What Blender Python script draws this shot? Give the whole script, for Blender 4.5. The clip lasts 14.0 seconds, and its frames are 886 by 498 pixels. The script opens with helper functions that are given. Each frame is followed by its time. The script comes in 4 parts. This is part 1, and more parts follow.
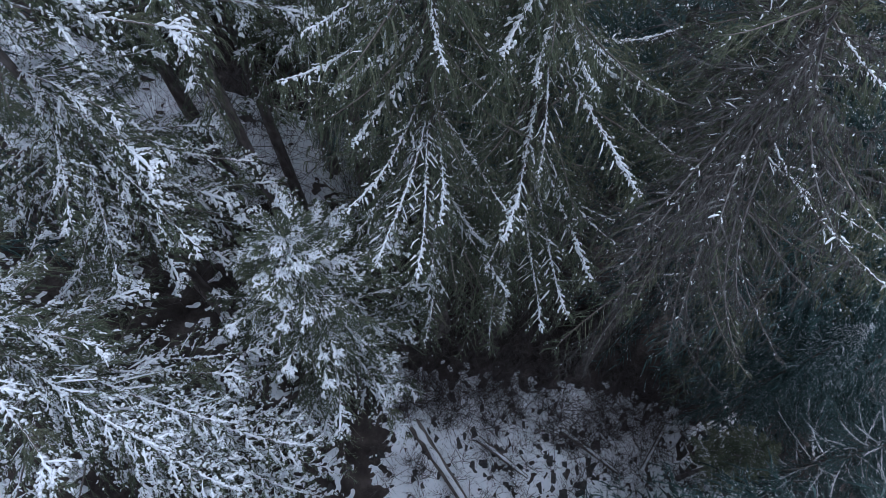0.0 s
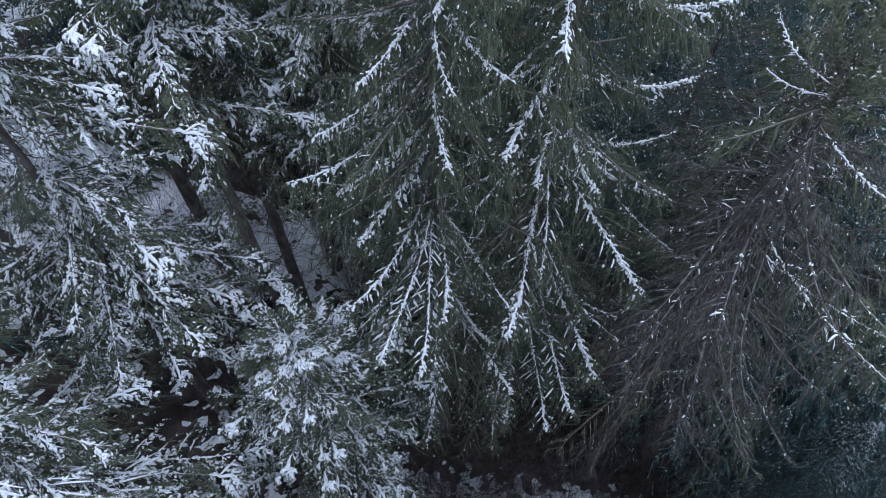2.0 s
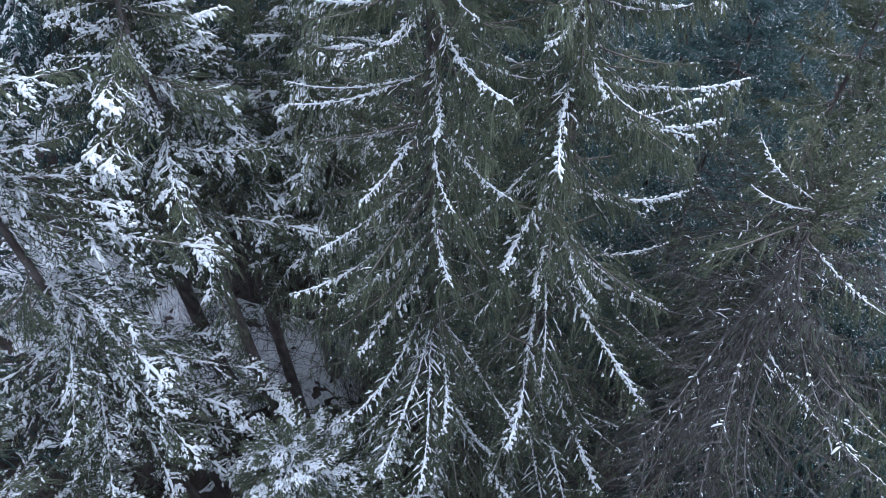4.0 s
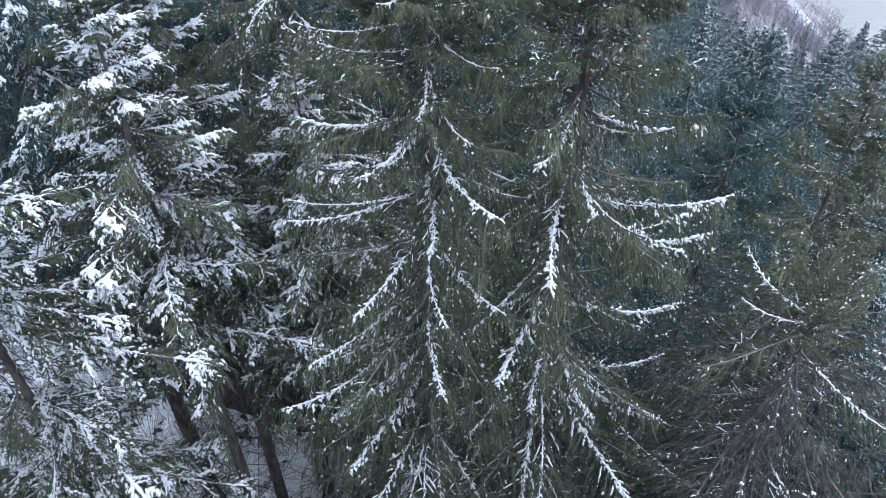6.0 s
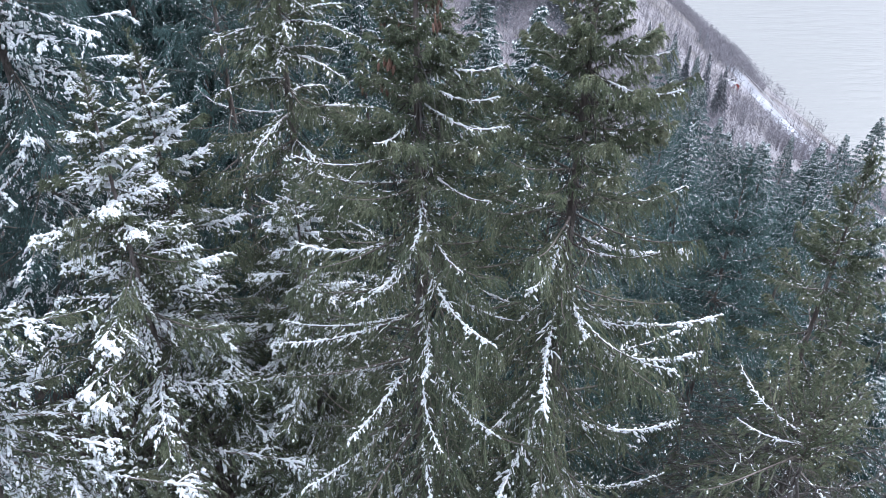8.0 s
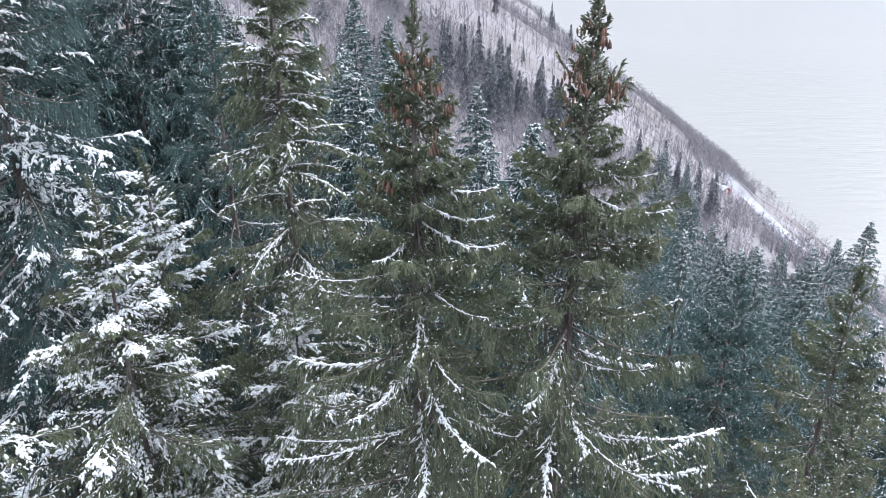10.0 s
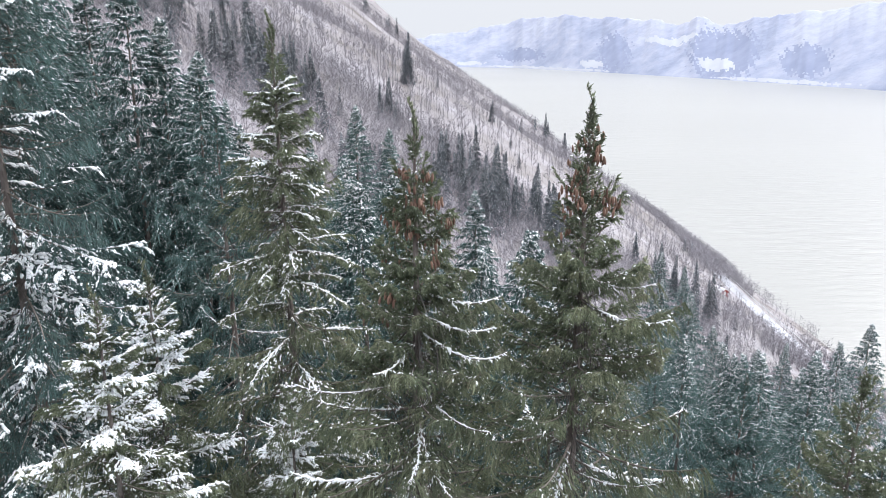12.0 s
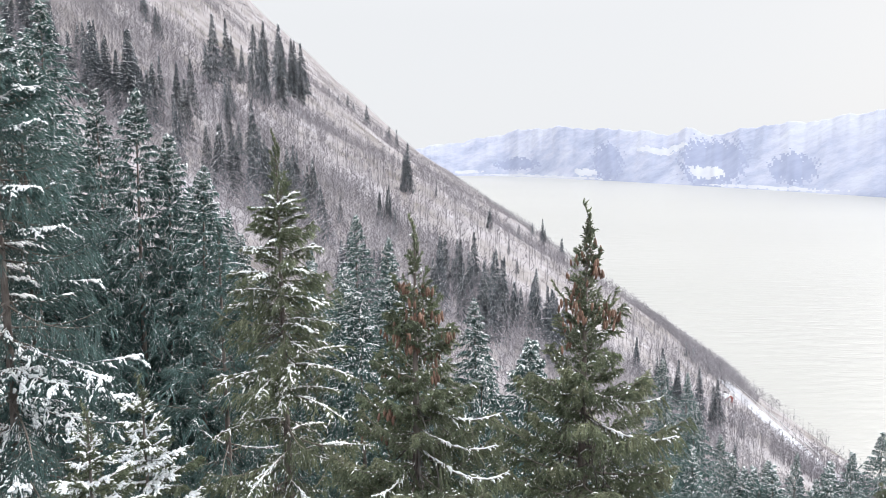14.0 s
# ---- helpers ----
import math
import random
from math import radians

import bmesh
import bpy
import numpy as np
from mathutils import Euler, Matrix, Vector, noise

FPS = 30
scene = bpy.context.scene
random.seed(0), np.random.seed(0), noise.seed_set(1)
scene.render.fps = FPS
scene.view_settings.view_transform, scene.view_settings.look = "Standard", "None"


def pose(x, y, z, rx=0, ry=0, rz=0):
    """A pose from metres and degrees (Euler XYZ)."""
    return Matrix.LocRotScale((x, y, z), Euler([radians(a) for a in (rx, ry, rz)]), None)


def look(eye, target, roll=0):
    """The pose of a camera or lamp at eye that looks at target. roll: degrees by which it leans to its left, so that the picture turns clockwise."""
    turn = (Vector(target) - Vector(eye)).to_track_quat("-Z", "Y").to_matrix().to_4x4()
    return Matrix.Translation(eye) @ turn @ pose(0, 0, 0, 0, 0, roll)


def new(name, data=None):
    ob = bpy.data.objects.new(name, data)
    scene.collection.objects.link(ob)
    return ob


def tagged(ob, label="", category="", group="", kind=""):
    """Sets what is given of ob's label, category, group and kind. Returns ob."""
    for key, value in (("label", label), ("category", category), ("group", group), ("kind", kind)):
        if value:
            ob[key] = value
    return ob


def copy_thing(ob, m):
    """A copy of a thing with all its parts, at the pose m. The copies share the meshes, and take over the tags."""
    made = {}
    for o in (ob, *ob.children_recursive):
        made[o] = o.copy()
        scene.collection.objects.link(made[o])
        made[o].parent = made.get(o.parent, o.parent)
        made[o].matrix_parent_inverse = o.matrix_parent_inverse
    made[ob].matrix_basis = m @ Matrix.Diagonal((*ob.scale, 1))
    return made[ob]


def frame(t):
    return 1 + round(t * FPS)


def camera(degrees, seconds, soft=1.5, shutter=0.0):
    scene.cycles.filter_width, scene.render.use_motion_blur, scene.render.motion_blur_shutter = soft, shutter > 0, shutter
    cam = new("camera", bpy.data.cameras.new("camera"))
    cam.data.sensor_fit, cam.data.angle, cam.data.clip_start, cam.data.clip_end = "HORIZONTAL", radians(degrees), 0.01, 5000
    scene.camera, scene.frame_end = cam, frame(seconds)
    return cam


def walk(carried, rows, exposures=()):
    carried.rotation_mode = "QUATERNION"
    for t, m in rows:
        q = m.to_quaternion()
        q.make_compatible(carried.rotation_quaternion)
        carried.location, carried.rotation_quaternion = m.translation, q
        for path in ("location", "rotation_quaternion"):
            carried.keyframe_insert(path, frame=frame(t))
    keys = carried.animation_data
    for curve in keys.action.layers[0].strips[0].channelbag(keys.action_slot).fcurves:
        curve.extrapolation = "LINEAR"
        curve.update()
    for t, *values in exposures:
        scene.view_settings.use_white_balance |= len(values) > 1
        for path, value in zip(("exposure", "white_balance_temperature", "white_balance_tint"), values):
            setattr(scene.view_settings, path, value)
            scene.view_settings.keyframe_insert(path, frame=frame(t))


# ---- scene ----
import collections

cam = camera(64.7, 14.0, soft=0.6)
METRES, EYE, TILT, LEAN, TURN = 1.0, 18.0, -66.0, 0.0, 0.0
ROWS = [
    (0.0, 0.0, 0.0, 0.0, 0.0, 0.0, -0.0),
    (0.5, -0.0229, -0.0017, -0.0007, -0.04, 1.55, 0.03),
    (1.0, -0.0345, -0.0277, 0.0085, -0.06, 3.63, 0.02),
    (1.5, -0.0474, -0.0581, 0.0124, -0.08, 5.72, 0.02),
    (2.0, -0.0595, -0.0956, 0.0165, -0.08, 7.81, 0.02),
    (2.5, -0.0763, -0.1476, 0.0191, -0.1, 9.9, 0.05),
    (3.0, -0.0748, -0.1995, 0.0243, -0.11, 12.01, 0.06),
    (5.5, -0.0428, -0.309, 0.1208, -0.27, 22.68, 0.25),
    (6.0, -0.0342, -0.3442, 0.1318, -0.32, 24.82, 0.28),
    (6.5, -0.0296, -0.4021, 0.1564, -0.33, 26.91, 0.34),
    (7.0, -0.0193, -0.4661, 0.1868, -0.34, 29.03, 0.37),
    (7.5, -0.0078, -0.5176, 0.2089, -0.35, 31.13, 0.43),
    (8.0, 0.0044, -0.5719, 0.2205, -0.36, 33.23, 0.48),
    (10.5, 0.0148, -0.7459, 0.2683, -0.35, 43.62, 0.72),
    (11.0, 0.0114, -0.7684, 0.2728, -0.35, 45.71, 0.77),
    (11.5, 0.0036, -0.7876, 0.2748, -0.34, 47.82, 0.82),
    (12.0, -0.0066, -0.8004, 0.2848, -0.32, 49.93, 0.87),
    (12.5, -0.0107, -0.8176, 0.299, -0.29, 52.06, 0.92),
    (13.0, -0.0175, -0.8424, 0.3074, -0.26, 54.2, 0.99),
    (13.5, -0.0207, -0.8634, 0.3137, -0.23, 56.35, 1.03),
    (14.0, -0.0172, -0.8699, 0.316, -0.2, 58.53, 1.08),
]
# the automatic exposure opens as the lens tilts up to the bright lake
EXPOSURES = [(0.0, 0.10, 5150, 13), (3.0, 0.40, 5100, 13), (5.5, 0.76, 5200, 13), (8.0, 0.98, 5500, 12), (11.0, 1.15, 5850, 11), (14.0, 1.22, 6250, 9)]
walk(cam, [(t, pose(0, 0, EYE, TILT, LEAN, TURN) @ pose(METRES * x, METRES * y, METRES * z, 90 + pitch, roll, yaw)) for t, x, y, z, yaw, pitch, roll in ROWS], EXPOSURES)

# ---- world and sun: a bright winter overcast, the sun behind thin cloud over the lake ----
SUN_ELEVATION, SUN_AZIMUTH = 18.0, 50.0  # degrees; azimuth clockwise from the line of sight
world = bpy.data.worlds.new("winter_sky")
scene.world = world
world.use_nodes = True
wn, wl = world.node_tree.nodes, world.node_tree.links
sky = wn.new("ShaderNodeTexSky")
sky.sky_type, sky.sun_disc = "NISHITA", False
sky.sun_elevation, sky.sun_rotation = radians(SUN_ELEVATION), radians(SUN_AZIMUTH)
sky.air_density, sky.dust_density = 1.0, 4.0
dim = wn.new("ShaderNodeVectorMath")
dim.operation = "SCALE"
dim.inputs["Scale"].default_value = 0.1
wl.new(sky.outputs[0], dim.inputs[0])
cloud = wn.new("ShaderNodeMix")
cloud.data_type = "RGBA"
cloud.inputs["Factor"].default_value = 0.99
# an overcast sky is several times as bright overhead as at the horizon
aim, axis, veil, tint = wn.new("ShaderNodeTexCoord"), wn.new("ShaderNodeSeparateXYZ"), wn.new("ShaderNodeMapRange"), wn.new("ShaderNodeVectorMath")
veil.interpolation_type = "SMOOTHSTEP"
veil.inputs["From Min"].default_value, veil.inputs["To Min"].default_value, veil.inputs["To Max"].default_value = 0.18, 0.375, 1.95
tint.operation = "SCALE"
tint.inputs[0].default_value = (1.0, 0.99, 0.99)
wl.new(aim.outputs["Generated"], axis.inputs[0])
wl.new(axis.outputs["Z"], veil.inputs["Value"])
wl.new(veil.outputs[0], tint.inputs["Scale"])
wl.new(tint.outputs[0], cloud.inputs[7])
wl.new(dim.outputs[0], cloud.inputs[6])
wl.new(cloud.outputs[2], wn["Background"].inputs["Color"])
wn["Background"].inputs["Strength"].default_value = 1.0
sun = new("sun", bpy.data.lights.new("sun", "SUN"))
sun.data.energy, sun.data.angle, sun.data.color = 1.9, radians(14), (1.0, 0.94, 0.86)
sun.matrix_world = look((0, 0, 60), (-math.sin(radians(SUN_AZIMUTH)), -math.cos(radians(SUN_AZIMUTH)), 60 - math.tan(radians(SUN_ELEVATION))))

# ---- materials ----


def material(name, stops, scale=8.0, rough=0.8, detail=6.0, bump=0.3, bump_scale=40.0, island=0.0, thing=0.0, stretch=(1, 1, 1), spec=0.3, metal=0.0, distance=0.02):
    """A procedural surface: noise through a colour ramp, a finer noise as relief, and brightness that varies by island and by object."""
    m = bpy.data.materials.new(name)
    m.use_nodes = True
    n, l = m.node_tree.nodes, m.node_tree.links
    bsdf = n["Principled BSDF"]
    coords = n.new("ShaderNodeTexCoord")
    mapping = n.new("ShaderNodeMapping")
    mapping.inputs["Scale"].default_value = stretch
    l.new(coords.outputs["Object"], mapping.inputs["Vector"])
    tex = n.new("ShaderNodeTexNoise")
    tex.inputs["Scale"].default_value, tex.inputs["Detail"].default_value = scale, detail
    l.new(mapping.outputs[0], tex.inputs["Vector"])
    ramp = n.new("ShaderNodeValToRGB")
    while len(ramp.color_ramp.elements) < len(stops):
        ramp.color_ramp.elements.new(0.5)
    for e, (p, c) in zip(ramp.color_ramp.elements, stops):
        e.position, e.color = p, (*c, 1)
    l.new(tex.outputs["Fac"], ramp.inputs[0])
    out = ramp.outputs[0]
    if island or thing:
        geo, info = n.new("ShaderNodeNewGeometry"), n.new("ShaderNodeObjectInfo")
        a, b = n.new("ShaderNodeMapRange"), n.new("ShaderNodeMapRange")
        a.inputs["To Min"].default_value, a.inputs["To Max"].default_value = 1 - island, 1 + island
        b.inputs["To Min"].default_value, b.inputs["To Max"].default_value = 1 - thing, 1 + thing
        l.new(geo.outputs["Random Per Island"], a.inputs["Value"])
        l.new(info.outputs["Random"], b.inputs["Value"])
        mul, sc = n.new("ShaderNodeMath"), n.new("ShaderNodeVectorMath")
        mul.operation, sc.operation = "MULTIPLY", "SCALE"
        l.new(a.outputs[0], mul.inputs[0])
        l.new(b.outputs[0], mul.inputs[1])
        l.new(out, sc.inputs[0])
        l.new(mul.outputs[0], sc.inputs["Scale"])
        out = sc.outputs[0]
    l.new(out, bsdf.inputs["Base Color"])
    bsdf.inputs["Roughness"].default_value, bsdf.inputs["Metallic"].default_value = rough, metal
    bsdf.inputs["Specular IOR Level"].default_value = spec
    if bump:
        fine, relief = n.new("ShaderNodeTexNoise"), n.new("ShaderNodeBump")
        fine.inputs["Scale"].default_value, fine.inputs["Detail"].default_value = bump_scale, 4
        l.new(mapping.outputs[0], fine.inputs["Vector"])
        relief.inputs["Strength"].default_value, relief.inputs["Distance"].default_value = bump, distance
        l.new(fine.outputs["Fac"], relief.inputs["Height"])
        l.new(relief.outputs[0], bsdf.inputs["Normal"])
    return m


SNOW = material("fresh_snow", [(0.3, (0.80, 0.83, 0.87)), (0.7, (0.90, 0.91, 0.92))], 14, 0.6, bump=0.5, bump_scale=60, distance=0.01, spec=0.2)
BARK = material("spruce_bark", [(0.25, (0.075, 0.060, 0.055)), (0.5, (0.155, 0.132, 0.122)), (0.72, (0.27, 0.245, 0.23))], 9, 0.9, stretch=(1, 1, 0.35), bump=0.9, bump_scale=35, distance=0.03)
TWIG = material("spruce_twig_bark", [(0.3, (0.09, 0.075, 0.065)), (0.7, (0.25, 0.22, 0.20))], 30, 0.9, bump=0, thing=0.15)
# needle colours are lifted to hold haze; the second takes its blue cast too
NEEDLE = material("spruce_needles", [(0.3, (0.078, 0.100, 0.062)), (0.52, (0.146, 0.172, 0.106)), (0.75, (0.238, 0.248, 0.160))], 2.0, 0.55, detail=3, bump=0, island=0.6, thing=0.18, spec=0.4)
NEEDLE_BLUE = material("spruce_needles_hazed", [(0.3, (0.046, 0.094, 0.090)), (0.55, (0.083, 0.144, 0.137)), (0.8, (0.137, 0.190, 0.172))], 2.0, 0.55, detail=3, bump=0, island=0.6, thing=0.18, spec=0.4)


def let_light_through(m, share):
    n, l = m.node_tree.nodes, m.node_tree.links
    bsdf, out = n["Principled BSDF"], n["Material Output"]
    thin, mix = n.new("ShaderNodeBsdfTranslucent"), n.new("ShaderNodeMixShader")
    mix.inputs[0].default_value = share
    l.new(bsdf.inputs["Base Color"].links[0].from_socket, thin.inputs["Color"])
    l.new(bsdf.outputs[0], mix.inputs[1])
    l.new(thin.outputs[0], mix.inputs[2])
    l.new(mix.outputs[0], out.inputs["Surface"])


# a little sheen pales the needles in place of haze
for whitened in (NEEDLE, NEEDLE_BLUE):
    whitened.node_tree.nodes["Principled BSDF"].inputs["Sheen Weight"].default_value = 0.12
    whitened.node_tree.nodes["Principled BSDF"].inputs["Sheen Roughness"].default_value = 0.5
let_light_through(NEEDLE, 0.35)
let_light_through(NEEDLE_BLUE, 0.3)
LICHEN = material("lichen_twig", [(0.3, (0.040, 0.034, 0.032)), (0.5, (0.095, 0.088, 0.083)), (0.75, (0.19, 0.195, 0.185))], 12, 0.95, bump=0, island=0.25, thing=0.1)
CONE = material("spruce_cone", [(0.3, (0.13, 0.075, 0.055)), (0.6, (0.22, 0.135, 0.10)), (0.8, (0.31, 0.215, 0.165))], 30, 0.6, bump=0.8, bump_scale=90, thing=0.3, distance=0.01)
# blue-grey because the hillside haze is mixed into the needle colour
FAR_NEEDLE = material("hazed_far_spruce", [(0.3, (0.062, 0.074, 0.090)), (0.7, (0.125, 0.140, 0.155))], 0.6, 0.8, bump=0, island=0.35, thing=0.2)
# lilac-grey twigs, with the soft hillside haze taken into the colour
BARE = material("bare_birch_twigs", [(0.3, (0.195, 0.185, 0.205)), (0.6, (0.245, 0.233, 0.252)), (0.8, (0.30, 0.288, 0.303))], 0.05, 0.9, bump=0, island=0.22)
SHRUB = material("bare_shrub_twigs", [(0.3, (0.05, 0.04, 0.04)), (0.7, (0.15, 0.13, 0.12))], 4, 0.9, bump=0, island=0.3)
GROUND = material("snowy_forest_floor", [(0.36, (0.075, 0.062, 0.055)), (0.48, (0.17, 0.155, 0.158)), (0.66, (0.255, 0.243, 0.260)), (0.78, (0.46, 0.475, 0.52)), (0.88, (0.80, 0.82, 0.86))], 0.035, 0.85, detail=13, bump=0.6, bump_scale=3, distance=0.25)
for node in GROUND.node_tree.nodes:
    if node.type == "TEX_NOISE" and node.inputs["Scale"].default_value < 1:
        node.inputs["Roughness"].default_value = 0.66
LITTER = material("dark_needle_litter", [(0.35, (0.030, 0.024, 0.021)), (0.55, (0.065, 0.052, 0.046)), (0.75, (0.12, 0.10, 0.09))], 2.2, 0.9, detail=8, bump=0.8, bump_scale=14, distance=0.06)
ROCK = material("dark_rock", [(0.3, (0.02, 0.02, 0.022)), (0.7, (0.09, 0.085, 0.08))], 3, 0.6, bump=0.8, bump_scale=12)
LOG = material("weathered_log", [(0.3, (0.10, 0.085, 0.075)), (0.7, (0.24, 0.21, 0.19))], 6, 0.9, stretch=(0.2, 1, 1), bump=0.6, bump_scale=20)
ROAD = material("packed_snow_road", [(0.35, (0.20, 0.20, 0.22)), (0.65, (0.38, 0.39, 0.42))], 0.15, 0.7, stretch=(1, 0.1, 1), bump=0.2, bump_scale=2)
RED = material("red_painted_boards", [(0.3, (0.27, 0.05, 0.04)), (0.7, (0.36, 0.08, 0.06))], 1.5, 0.7, bump=0.3, bump_scale=8)
WHITE_PAINT = material("white_painted_trim", [(0.3, (0.72, 0.72, 0.70)), (0.7, (0.82, 0.82, 0.80))], 2, 0.6, bump=0)
DARK_GLASS = material("dark_window_glass", [(0.3, (0.02, 0.025, 0.03)), (0.7, (0.05, 0.055, 0.06))], 1, 0.08, bump=0, spec=0.6)
STEEL = material("galvanised_steel", [(0.3, (0.35, 0.36, 0.38)), (0.7, (0.5, 0.5, 0.52))], 2, 0.45, bump=0, metal=0.8)
# bluish aerial haze is mixed into the mountain, field and wood colours
FAR_HILL = material("hazed_snowy_mountain", [(0.36, (0.185, 0.205, 0.275)), (0.47, (0.225, 0.245, 0.315)), (0.55, (0.265, 0.280, 0.345)), (0.66, (0.305, 0.320, 0.370)), (0.90, (0.40, 0.41, 0.43))], 0.0042, 0.9, detail=11, bump=0.3, bump_scale=0.02, distance=30)
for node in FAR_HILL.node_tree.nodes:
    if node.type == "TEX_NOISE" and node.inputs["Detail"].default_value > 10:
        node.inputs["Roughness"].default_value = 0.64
FAR_FIELD = material("hazed_snow_field", [(0.3, (0.30, 0.31, 0.345)), (0.7, (0.345, 0.355, 0.385))], 0.01, 0.9, bump=0)
FAR_WOOD = material("hazed_conifer_wood", [(0.35, (0.165, 0.185, 0.26)), (0.65, (0.195, 0.215, 0.29))], 0.02, 0.9, bump=0)
# paler towards the tops: deeper snow, and a painted fade into the white sky
fn, fl = FAR_HILL.node_tree.nodes, FAR_HILL.node_tree.links
where, split, high, total = fn.new("ShaderNodeNewGeometry"), fn.new("ShaderNodeSeparateXYZ"), fn.new("ShaderNodeMapRange"), fn.new("ShaderNodeMath")
high.inputs["From Min"].default_value, high.inputs["From Max"].default_value, high.inputs["To Max"].default_value = 20, 330, 0.16
fl.new(where.outputs["Position"], split.inputs[0])
fl.new(split.outputs["Z"], high.inputs["Value"])
fl.new(high.outputs[0], total.inputs[0])
for node in list(fn):
    if node.type == "VALTORGB":
        fl.new(node.inputs[0].links[0].from_socket, total.inputs[1])
        fl.new(total.outputs[0], node.inputs[0])
# the white sky's glare on the water is put into its pale base colour
WATER = material("fjord_water_sky_glare", [(0.3, (0.215, 0.212, 0.200)), (0.7, (0.245, 0.242, 0.228))], 0.002, 0.30, bump=1.0, bump_scale=0.16, stretch=(0.3, 1.0, 1), distance=0.8, spec=0.5)

# ---- mesh helpers ----


def link(name, verts, faces, mat, parent=None, label="", smooth=True):
    """One mesh object; faces is an (n, 3) or (n, 4) array, or a list of such."""
    me = mesh_of(name, verts, faces, mat, smooth)
    return place(name, me, parent, label)


def mesh_of(name, verts, faces, mat, smooth=True):
    verts = np.asarray(verts, np.float32).reshape(-1, 3)
    groups = [np.asarray(f, np.int32) for f in (faces if isinstance(faces, list) else [faces]) if len(f)]
    me = bpy.data.meshes.new(name)
    me.vertices.add(len(verts))
    me.vertices.foreach_set("co", verts.ravel())
    loops = np.concatenate([g.ravel() for g in groups])
    sizes = np.concatenate([np.full(len(g), g.shape[1], np.int32) for g in groups])
    starts = np.concatenate([[0], np.cumsum(sizes)[:-1]]).astype(np.int32)
    me.loops.add(len(loops))
    me.loops.foreach_set("vertex_index", loops)
    me.polygons.add(len(sizes))
    me.polygons.foreach_set("loop_start", starts)
    me.polygons.foreach_set("use_smooth", np.full(len(sizes), smooth))
    me.update(calc_edges=True)
    me.validate()
    me.materials.append(mat)
    return me


def place(name, me, parent=None, label=""):
    ob = new(name, me)
    ob.parent = parent
    if label:
        ob["label"] = label
    return ob


def part(name, bm, mat, parent=None, label=""):
    me = bpy.data.meshes.new(name)
    bm.to_mesh(me)
    bm.free()
    me.materials.append(mat)
    return place(name, me, parent, label)


def box(x0, y0, z0, x1, y1, z1, bevel=0.0):
    bm = bmesh.new()
    bmesh.ops.create_cube(bm, size=1, matrix=Matrix.LocRotScale(((x0 + x1) / 2, (y0 + y1) / 2, (z0 + z1) / 2), None, (x1 - x0, y1 - y0, z1 - z0)))
    if bevel:
        bmesh.ops.bevel(bm, geom=bm.edges[:], offset=bevel, segments=2, affect="EDGES")
    return bm


def unit(v):
    return v / np.maximum(np.linalg.norm(v, axis=-1, keepdims=True), 1e-9)


def tubes(paths, radii, sides=4):
    """Tubes along many curves at once: paths (n, k, 3), radii (n, k)."""
    n, k, _ = paths.shape
    t = unit(np.gradient(paths, axis=1))
    up = np.where(np.abs(t[..., 2:3]) > 0.9, np.array([1.0, 0, 0]), np.array([0, 0, 1.0]))
    a = unit(np.cross(t, up))
    b = np.cross(a, t)
    ang = np.arange(sides) * 2 * np.pi / sides
    ring = paths[:, :, None] + radii[:, :, None, None] * (a[:, :, None] * np.cos(ang)[:, None] + b[:, :, None] * np.sin(ang)[:, None])
    idx = np.arange(n * k * sides).reshape(n, k, sides)
    nxt = np.roll(idx, -1, axis=2)
    quads = np.stack([idx[:, :-1], nxt[:, :-1], nxt[:, 1:], idx[:, 1:]], -1).reshape(-1, 4)
    return ring.reshape(-1, 3), quads


def spindles(centres, axes, length, width, rng, flat=0.75, sides=5):
    """Small lumpy blobs, one at each centre along its axis."""
    n = len(centres)
    ax = unit(axes)
    side = unit(np.cross(ax, np.array([0.03, 0.02, 1.0])))
    up = np.cross(side, ax)
    ang = np.arange(sides) * 2 * np.pi / sides
    w = width[:, None] * rng.uniform(0.7, 1.25, (n, sides))
    ring = centres[:, None] + ax[:, None] * (length[:, None] * rng.uniform(-0.2, 0.2, (n, sides)))[..., None]
    ring = ring + (side[:, None] * np.cos(ang)[None, :, None] + up[:, None] * flat * np.sin(ang)[None, :, None]) * w[..., None]
    ends = centres[:, None] + ax[:, None] * (length[:, None] * np.array([-0.5, 0.5]))[..., None]
    v = np.concatenate([ring, ends], 1)
    j = np.arange(sides)
    jn = (j + 1) % sides
    tris = np.concatenate([np.stack([jn, j, np.full(sides, sides)], -1), np.stack([j, jn, np.full(sides, sides + 1)], -1)])
    off = (np.arange(n) * (sides + 2))[:, None, None]
    return v.reshape(-1, 3), (tris[None] + off).reshape(-1, 3)


def sprays(curves, wide, rng, turns=2):
    """Slim tapering sprays along the curves, crossing one another: the body of a needled branchlet."""
    n, k, _ = curves.shape
    a, m, b = curves[:, 0], curves[:, max(1, k // 2 - 1)], curves[:, -1]
    first = unit(np.cross(b - a, rng.normal(size=(n, 3))))
    second = unit(np.cross(b - a, first))
    out = []
    for side in (first, second)[:turns]:
        w = side * (wide * rng.uniform(0.7, 1.3, (n, 1)))
        out.append(np.stack([a, m + w, b, m - w], 1))
    v = np.concatenate(out).reshape(-1, 3)
    return v, np.arange(len(v), dtype=np.int32).reshape(-1, 4)


